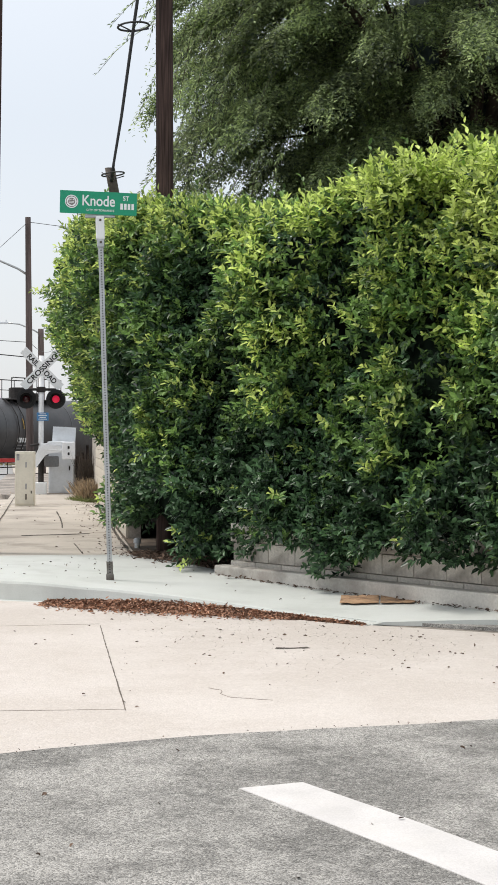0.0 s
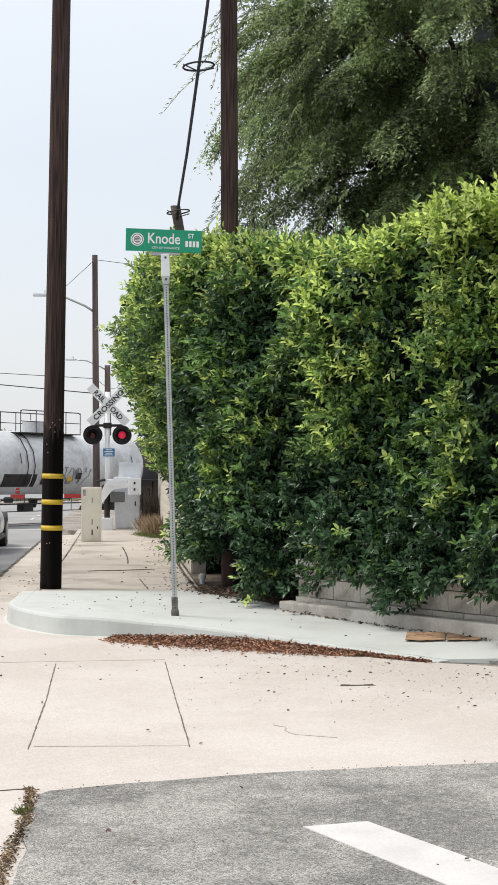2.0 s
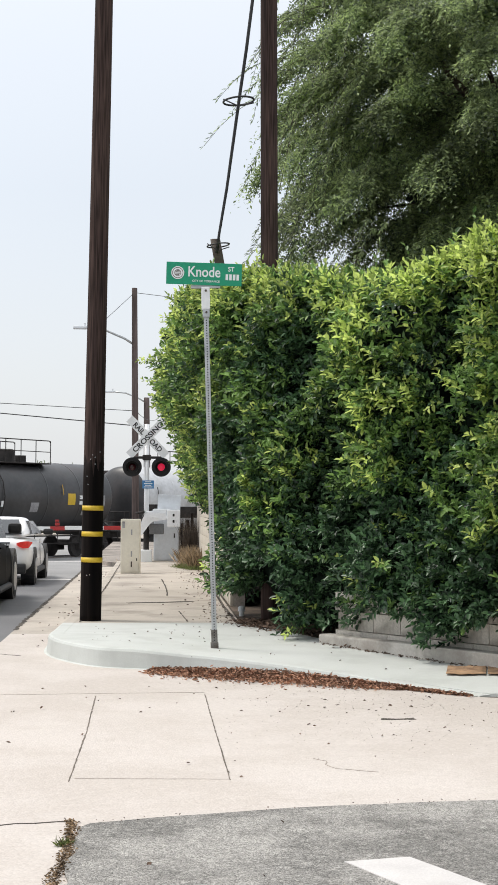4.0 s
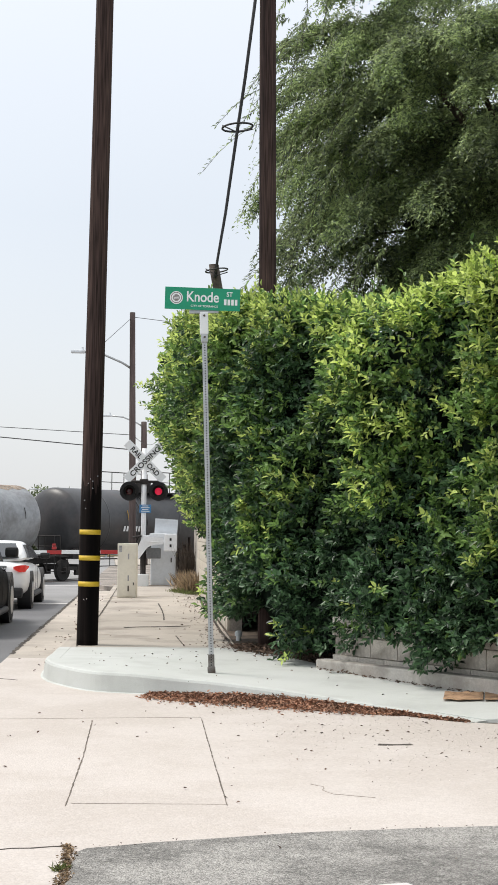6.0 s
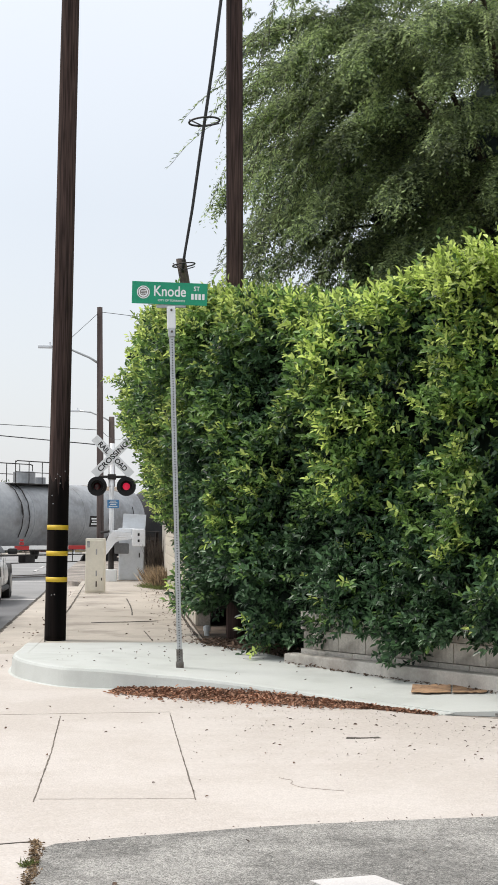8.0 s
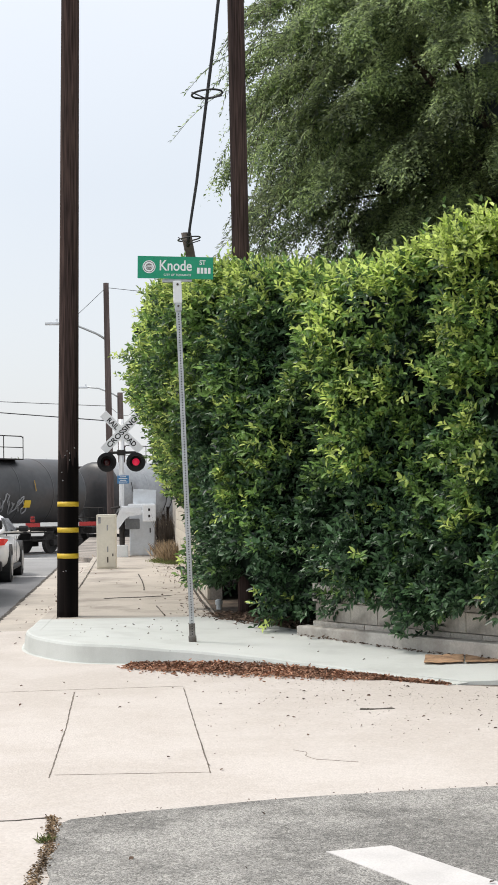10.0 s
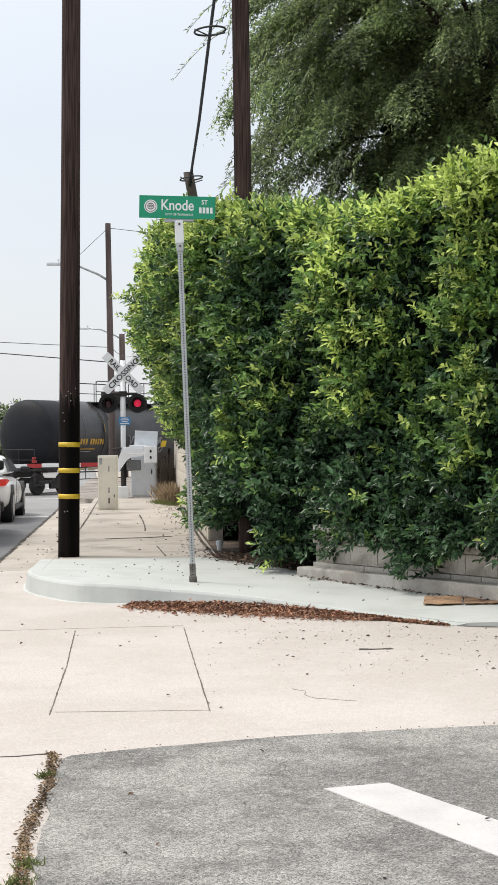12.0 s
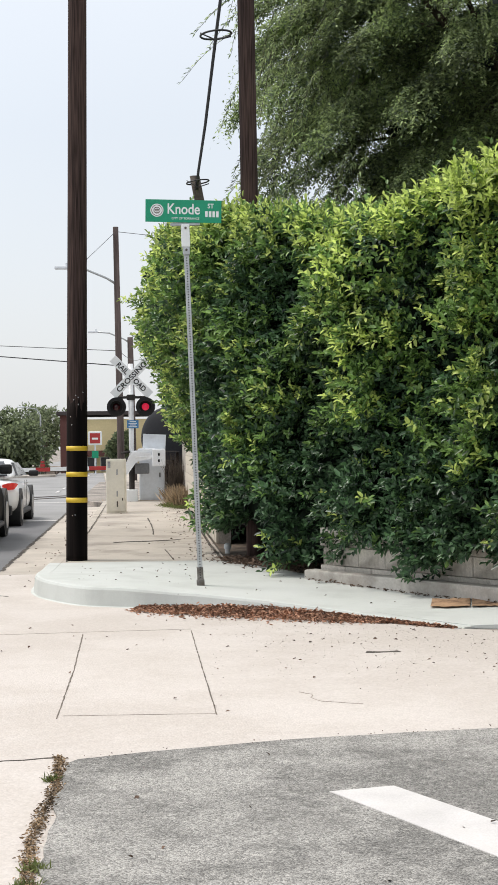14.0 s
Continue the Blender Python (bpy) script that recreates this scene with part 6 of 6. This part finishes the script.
def shop():
    ob = thing("shop_building", "low yellow and brick-red shop with a dark flat roofline", "building", pose(-3.0, 131, -0.7))
    yel = material("faded_yellow_plaster", (0.72, 0.60, 0.34), 0.9, vary=0.06, grain=8, blotch=0.5, bump=0.05)
    red = material("brick_red_plaster", (0.13, 0.055, 0.048), 0.9, vary=0.08, grain=8, blotch=0.5, bump=0.05)
    roofm = material("dark_roof_edge", (0.06, 0.05, 0.05), 0.8, vary=0.1)
    for name, mat, x, y, z, sx, sy, sz in (("wall", yel, 0.6, 0, 2.4, 6.2, 8, 4.8), ("wall", red, -3.3, 0.2, 2.6, 1.8, 8.4, 5.2),
                                           ("roof", roofm, -0.2, 0, 5.35, 8.6, 9, 0.35), ("canopy", red, 0.7, -4.4, 1.75, 6.0, 1.0, 0.5), ("wall", yel, 7, 1, 2.2, 7, 8, 4.4)):
        bm = bmesh.new()
        box(bm, x, y, z, sx, sy, sz, bevel=0.04)
        part(name, bm, mat, ob)
    for i in range(5):
        bm = bmesh.new()
        box(bm, -1.4 + 1.2 * i, -4.02, 0.8, 0.9, 0.1, 1.3, bevel=0.02)
        w = part("window", bm, M_WHITE, ob)
        bm = bmesh.new()
        box(bm, -1.4 + 1.2 * i, -4.08, 0.8, 0.78, 0.04, 1.16)
        part("pane", bm, M_GLASS, w)
    ob2 = thing("pole_sign", "red square shop sign in a white frame on a pole", "sign", pose(-3.85, 119, -0.7))
    bm = bmesh.new()
    tube(bm, [(0, 0, 0), (0, 0, 2.6)], 0.07, 10)
    part("pole", bm, M_GREYPAINT, ob2)
    bm = bmesh.new()
    box(bm, 0, 0, 3.05, 1.15, 0.25, 1.15, bevel=0.08)
    fr = part("frame", bm, M_WHITE, ob2)
    bm = bmesh.new()
    box(bm, 0, -0.13, 3.05, 0.86, 0.03, 0.86, bevel=0.012)
    part("panel", bm, M_REDSTRIPE, fr)
    bm = bmesh.new()
    box(bm, 0, -0.15, 3.02, 0.5, 0.02, 0.16, bevel=0.005)
    part("shape", bm, M_WHITE, fr)
    bm = bmesh.new()
    box(bm, 0, -0.05, 1.7, 0.55, 0.1, 0.6, bevel=0.02)
    part("small_panel", bm, M_GREEN, ob2)


shop()


def far_lamp(x, y):
    ob = thing("street_lamp", "slender far street lamp beyond the tracks", "street lamp", pose(x, y, -0.7))
    bm = bmesh.new()
    tube(bm, [(0, 0, 0), (0, 0, 5.0), (-0.3, 0, 5.5), (-1.4, 0, 5.7)], [0.09, 0.06, 0.05, 0.05], 8)
    part("pole", bm, M_GALV, ob)
    bm = bmesh.new()
    box(bm, -1.6, 0, 5.7, 0.6, 0.25, 0.12, bevel=0.04)
    part("head", bm, M_GREYPAINT, ob)


far_lamp(-8.3, 118)

flat("far_kerb", M_OLDCONC, [(-1.9, 78), (-1.2, 78), (-2.6, 120), (-3.2, 120)], -0.8, -0.56, "pale far kerb along the street", "kerb")
flat("far_pavement", M_OLDCONC, [(-1.2, 72), (9, 78), (9, 125), (-2.6, 120)], -0.8, -0.60, "pale far pavement before the shop", "pavement")
flat("far_kerb", M_OLDCONC, [(-40, 112), (-14, 104), (-6.8, 112), (-6.8, 114), (-40, 116)], -0.8, -0.55, "pale curved far kerb across the street", "kerb")
flat("far_verge", M_DIRT, [(-60, 114.2), (-7, 114.2), (-9, 170), (-60, 170)], -0.8, -0.56, "soil under the far trees", "soil")
for k in range(9):
    y = 71.5 + 6 * k
    flat("lane_dash", M_PAINT, [(-4.35, y), (-4.2, y), (-4.2, y + 2.6), (-4.35, y + 2.6)], -0.8, -0.672, "short white lane dash on the road", "road marking")
flat("lane_line", M_PAINT, [(-7, 55.4), (-1.9, 55.4), (-1.9, 55.8), (-7, 55.8)], -0.9, ground_z(55.6) + 0.010, "white line before the tracks", "road marking")


# ---- joints, cracks and stains in the concrete ----
def crack(name, pts, w, z, label, jitter=0.012, seed=1, mat=None):
    random.seed(seed)
    fine = []
    for a, b in zip(pts, pts[1:]):
        n = max(2, int(math.dist(a, b) / 0.08))
        for k in range(n):
            fine.append((a[0] + (b[0] - a[0]) * k / n + random.uniform(-jitter, jitter), a[1] + (b[1] - a[1]) * k / n + random.uniform(-jitter, jitter)))
    fine.append(pts[-1])
    bm = bmesh.new()
    for a, b in zip(fine, fine[1:]):
        d = (Vector(b) - Vector(a)).normalized()
        s = Vector((-d.y, d.x)) * w * random.uniform(0.3, 0.7)
        vs = [bm.verts.new((p[0] + q.x, p[1] + q.y, z(p[0], p[1]) if callable(z) else z)) for p, q in ((a, -s), (b, -s), (b, s), (a, s))]
        bm.faces.new(vs)
    ob = mesh_object(name, bm, mat or M_JOINT)
    ob.modifiers.new("thick", "SOLIDIFY").thickness = 0.003
    return tagged(ob, label, "crack", kind="structure")


ZC = 0.0085
crack("joint_1", [(-0.50, 11.75), (-0.485, 9.9), (-0.50, 8.12)], 0.008, ZC, "thin dark joint in the concrete", 0.002, 1, M_FAINT)
crack("joint_2", [(0.40, 11.85), (0.405, 10), (0.415, 8.12)], 0.007, ZC, "thin dark joint in the concrete", 0.002, 2, M_FAINT)
crack("joint_3", [(-0.47, 8.2), (0.41, 8.15)], 0.004, ZC, "faint cross joint in the concrete", 0.003, 3, M_FAINTER)
crack("joint_4", [(-1.78, 11.8), (-0.5, 11.9), (0.4, 11.95)], 0.003, ZC, "faint cross joint in the concrete", 0.003, 4, M_FAINTER)
crack("joint_5", [(-1.78, 7.1), (-0.95, 7.0), (-0.42, 7.1)], 0.018, ZC, "open cross joint in the concrete", 0.012, 5)
crack("crack_1", [(0.96, 8.78), (1.05, 8.70), (1.02, 8.58), (1.06, 8.45), (1.3, 8.33)], 0.004, ZC, "jagged crack in the concrete", 0.014, 6, M_FAINTER)
crack("crack_3", [(0.31, 19.2), (0.385, 17.5)], 0.014, 0.158, "thin crack in the old pavement", 0.003, 9)
crack("crack_4", [(0.11, 27.8), (0.14, 26.6), (0.17, 25.2), (0.185, 23.6), (0.175, 22.6)], 0.018, 0.158, "wavy crack in the old pavement", 0.005, 10)
crack("crack_5", [(-0.42, 20.85), (-0.2, 20.95), (0.1, 21.0), (0.55, 21.25)], 0.11, 0.158, "dark uneven lip across the old pavement", 0.012, 11)
crack("crack_6", [(0.98, 17.4), (0.96, 20), (0.97, 24), (0.98, 30)], 0.035, 0.159, "dirt line along the back of the pavement", 0.006, 12)
crack("crack_8", [(1.50, 4.66), (1.66, 4.70), (1.80, 4.85)], 0.006, 0.0225, "hairline crack across the stop line", 0.004, 31, M_FAINT)
crack("stain_1", [(1.66, 10.40), (1.76, 10.38), (1.90, 10.41)], 0.075, ZC, "dark oily smear on the concrete", 0.015, 21)
crack("crack_7", [(-1.40, 14.9), (-1.76, 15.2)], 0.02, ZC, "open joint in the gutter concrete", 0.01, 14)
crack("road_seam", [(-1.78, 18.0), (-1.775, 24), (-1.78, 36)], 0.05, 0.010, "dark ragged seam between asphalt and gutter", 0.02, 15)
crack("kerb_joint", [(-0.93, 17.4), (-0.90, 20), (-0.88, 26), (-0.87, 36)], 0.016, 0.159, "dark joint behind the old kerb", 0.006, 16)


def kerb_gap(x, y, nx, ny):
    bm = bmesh.new()
    box(bm, 0, 0.004, 0.068, 0.003, 0.03, 0.15)
    ob = mesh_object("kerb_gap", bm, M_JOINT)
    ob.matrix_world = Matrix.Translation((x, y, 0)) @ Matrix.Rotation(math.atan2(ny, nx) + math.pi / 2, 4, "Z")
    tagged(ob, "narrow dark gap in the kerb face", "joint", kind="structure")


kerb_gap(0.34, 13.55, -0.5, -0.86)


# ---- cardboard and drive patch ----
def cardboard():
    ob = thing("cardboard_sheet", "flattened weathered brown cardboard lying on the pavement", "cardboard", pose(2.98, 12.77, walk_z(2.98, 12.77) + 0.002, 2.5, -1, -14))
    random.seed(12)
    for k, (x0, x1) in enumerate(((-0.34, 0.015), (0.03, 0.34))):
        n = 9
        lo = [(x0 + (x1 - x0) * i / n, -0.21 + random.uniform(-0.03, 0.02)) for i in range(n + 1)]
        hi = [(x0 + (x1 - x0) * i / n, 0.21 + random.uniform(-0.03, 0.03)) for i in range(n + 1)]
        bm = bmesh.new()
        vs = []
        for (xa, ya), (xb, yb) in zip(lo, hi):
            lift = 0.006 + 0.004 * k + 0.02 * max(0, abs(xa) - 0.26) + random.uniform(0, 0.004)
            vs.append([bm.verts.new((xa, ya, lift + 0.008)), bm.verts.new((xa, 0, lift)), bm.verts.new((xb, yb, lift + 0.012))])
        for p, q in zip(vs, vs[1:]):
            for j in range(2):
                bm.faces.new((p[j], q[j], q[j + 1], p[j + 1]))
        flap = part("flap", bm, M_COVER, ob)
        flap.modifiers.new("thick", "SOLIDIFY").thickness = 0.005


cardboard()
flat("drive_patch", M_ASPHALT, [(2.95, 11.70), (4.6, 10.55), (5.2, 11.2), (4.2, 11.75), (3.42, 11.98)], -0.01, 0.019, "dark asphalt patch at the foot of the ramp", "road")


# ---- fallen leaves ----
def litter(name, label, spots, mat, size, heap, seed):
    """Small curled leaves lying about; spots: (x, y, ground) rows."""
    rng = np.random.default_rng(seed)
    base = np.array(spots)
    n = len(base)
    base[:, 2] += rng.uniform(0.004, heap, n)
    axis = rng.normal(0, 1, (n, 3)) * np.array([1, 1, 0.25])
    face = rng.normal(0, 0.45, (n, 3)) + np.array([0, 0, 1.0])
    l = rng.uniform(0.6, 1.3, n) * size
    ob = leaf_mesh(name, base, axis, face, l, l * 0.5, mat, None, fold=0.3)
    return tagged(ob, label, "leaf litter", kind="stuff")


def leaf_pile():
    rng = np.random.default_rng(5)
    line = [(-0.03, 13.52), (0.3, 13.38), (0.85, 13.12), (1.38, 12.80), (1.95, 12.28), (2.62, 11.60)]
    cum = np.r_[0, np.cumsum([math.dist(a, b) for a, b in zip(line, line[1:])])]
    xs, ys = [a for a, _ in line], [b for _, b in line]
    spots = []
    for i in range(8500):
        u = rng.beta(1.2, 1.7)
        s = u * cum[-1]
        x, y = np.interp(s, cum, xs), np.interp(s, cum, ys)
        wide = 0.44 * math.sin(math.pi * min(u * 1.15 + 0.08, 1)) ** 0.7 + 0.03
        off = abs(rng.normal(0, 0.45)) * wide
        hump = 0.055 * math.exp(-(off / (0.5 * wide)) ** 2) * math.sin(math.pi * min(u + 0.12, 1))
        spots.append((x - 0.5 * off + rng.normal(0, 0.015), y - 0.86 * off + rng.normal(0, 0.015), 0.005 + hump * rng.uniform(0.2, 1)))
    litter("leaf_pile", "heap of brown fallen leaves along the kerb", spots, M_LITTER, 0.036, 0.02, 1)
    # loose ones
    loose = [(rng.uniform(-1.6, 3.5), 8.0 + 5.0 * rng.beta(2, 1.4), 0.007) for i in range(60)] + [(0.9 + 2.6 * rng.beta(1.3, 1.4), 9.2 + 3.2 * rng.beta(1.5, 1.2), 0.007) for i in range(80)]
    loose = [p for p in loose if p[1] < 13.2 - 0.75 * max(p[0] - 0.4, 0)]
    litter("loose_leaf", "scattered small dry leaves on the concrete", loose, M_LITTERDK, 0.028, 0.006, 2)
    near_wall = [(p, q, walk_z(p, q)) for p, q in ((rng.uniform(-0.7, 2.4), rng.uniform(13.0, 17.2)) for i in range(120)) if 14.2 - 0.55 * p < q < 17.2 - 1.15 * max(p - 1.0, 0) - 0.35]
    litter("loose_leaf", "scattered small dry leaves on the corner pavement", near_wall, M_LITTERDK, 0.028, 0.006, 3)
    crumbs = [(0.4 + 2.9 * rng.beta(1.6, 1.5), 8.7 + 3.9 * rng.beta(1.7, 1.3), 0.006) for i in range(1100)]
    crumbs = [p for p in crumbs if p[1] < 13.0 - 0.75 * max(p[0] - 0.4, 0)]
    litter("concrete_crumb", "pale crumbs on the spalled concrete surface", crumbs, M_CRUMB, 0.011, 0.005, 12)
    walk_l = [(1.0 - abs(rng.normal(0, 0.25)), rng.uniform(17.4, 32), 0.157) for i in range(260)] + [(rng.uniform(-0.85, 0.95), rng.uniform(17.4, 32), 0.157) for i in range(22)]
    litter("loose_leaf", "dry leaf scraps along the old pavement", walk_l, M_LITTERDK, 0.036, 0.008, 4)
    gut = [(-1.05 - abs(rng.normal(0, 0.22)), rng.uniform(15.5, 34), 0.012) for i in range(110)]
    litter("loose_leaf", "dry leaf scraps in the gutter", gut, M_LITTERDK, 0.045, 0.012, 6)
    foot = []
    for i in range(2600):
        u = rng.uniform(0, 1)
        x, y = 1.1 + 1.0 * u + rng.normal(0, 0.14), 17.2 - 1.9 * u + rng.normal(0, 0.16)
        foot.append((x, y, 0.15 + 0.03 * rng.uniform()))
    litter("leaf_mulch", "dark brown leaf mulch round the pole foot", foot, M_LITTERDK, 0.05, 0.03, 7)
    wallfoot = []
    for i in range(320):
        u = rng.uniform(0, 1)
        p = WALL_A.lerp(WALL_B, u)
        q = (p.x - 0.24 + rng.normal(0, 0.02), p.y - 0.17 + rng.normal(0, 0.02))
        wallfoot.append((*q, walk_z(*q)))
    litter("leaf_mulch", "leaf scraps along the wall edging", wallfoot, M_LITTERDK, 0.035, 0.015, 8)
    seam = [(-0.425 + 0.02 * math.sin(3.1 * y) + rng.normal(0, 0.016), y, 0.006) for y in rng.uniform(3.5, 7.1, 2600)]
    litter("leaf_seam", "brown leaf scraps packed in the asphalt seam", seam, M_SEAMLITTER, 0.017, 0.014, 9)
    edge = [(rng.uniform(-0.4, 4.5), 0, 0.02) for i in range(60)]
    edge = [(x, 7.00 + 0.64 * (1 - math.exp(-(x + 0.35) / 1.6)) + rng.normal(0, 0.02), z) for x, _, z in edge]
    litter("loose_leaf", "dark crumbs along the asphalt edge", edge, M_LITTERDK, 0.014, 0.006, 10)
    onroad = [(rng.uniform(-0.3, 2.2), rng.uniform(4.6, 7.0), 0.02) for i in range(14)]
    litter("loose_leaf", "a few dark leaves on the asphalt", onroad, M_LITTERDK, 0.035, 0.01, 11)


leaf_pile()


def tuft(name, label, spots, mat, hgt, n, seed, spread=0.5, thick=0.05):
    rng = np.random.default_rng(seed)
    o, a, l = [], [], []
    for x, y, z, r in spots:
        for i in range(n):
            o.append((x + rng.normal(0, r * 0.5), y + rng.normal(0, r * 0.5), z))
            a.append((rng.normal(0, spread), rng.normal(0, spread), 1.0))
            l.append(hgt * rng.uniform(0.4, 1.2))
    o, a, l = np.array(o), np.array(a), np.array(l)
    ob = leaf_mesh(name, o, a, rng.normal(0, 1, o.shape), l, l * thick + 0.004, mat, None, simple=True, fold=0.1)
    return tagged(ob, label, "weeds", kind="stuff")


tuft("dry_brush", "dry straw-brown brush beside the relay case", [(0.86, 33.6, 0.15, 0.22), (0.98, 34.6, 0.15, 0.25), (0.80, 34.8, 0.15, 0.2), (0.95, 32.6, 0.15, 0.16), (0.9, 36.0, 0.12, 0.3)], M_DRY, 0.46, 300, 3)
tuft("dead_shrub", "tall dark leafless brush against the fence", [(0.98, 36.4, 0.12, 0.16), (0.92, 38.0, 0.12, 0.25), (0.86, 39.2, 0.12, 0.25), (1.0, 40.2, 0.12, 0.3)], M_BARK, 1.15, 240, 8, 0.22, 0.007)
tuft("low_weed", "low dusty green weeds at the pavement edge", [(0.72, 32.6, 0.15, 0.22), (0.9, 31.9, 0.15, 0.2), (0.62, 33.2, 0.15, 0.2)], M_GRASS, 0.13, 320, 9, 1.0)
tuft("dry_brush", "low straw-brown weeds along the pavement end", [(0.75, 33.6, 0.15, 0.25), (0.85, 32.8, 0.15, 0.25), (-0.6, 36.9, 0.12, 0.3)], M_DRY, 0.16, 220, 4, 0.9)
tuft("weed", "small green weeds in the asphalt seam", [(-0.43, 5.0, 0.005, 0.05), (-0.41, 5.2, 0.005, 0.05), (-0.44, 4.7, 0.005, 0.06), (-0.43, 6.6, 0.005, 0.03)], M_GRASS, 0.045, 130, 5, 1.0)


def hydrant_stub():
    ob = thing("pipe_stub", "small white capped pipe stub beside the hedge foot", "pipe", pose(1.12, 18.6, 0.13))
    bm = bmesh.new()
    tube(bm, [(0, 0, 0), (0, 0, 0.08)], 0.035, 12)
    part("pipe", bm, M_WHITE, ob)
    bm = bmesh.new()
    tube(bm, [(0, 0, 0.07), (0, 0, 0.12), (0, 0, 0.14)], [0.05, 0.05, 0.025], 12)
    part("cap", bm, M_GREYPAINT, ob)


hydrant_stub()


def motions():
    # the black car creeps forward in the queue
    walk(suv, [(t, pose(-3.36, y, 0.0)) for t, y in ((0.0, 20.60), (7.2, 20.60), (8.4, 21.15), (9.6, 21.65), (14.0, 21.65))])
    for ob, s in train_cars:
        rows = []
        for t in (0.0, 3.5, 7.0, 10.5, 14.0):
            p = TRACK_O + TRACK_D * (s + TRAIN_V * (t - 12.5))
            rows.append((t, pose(p.x, p.y, RAIL_Z, 0, 0, TRACK_ANGLE)))
        walk(ob, rows)


motions()
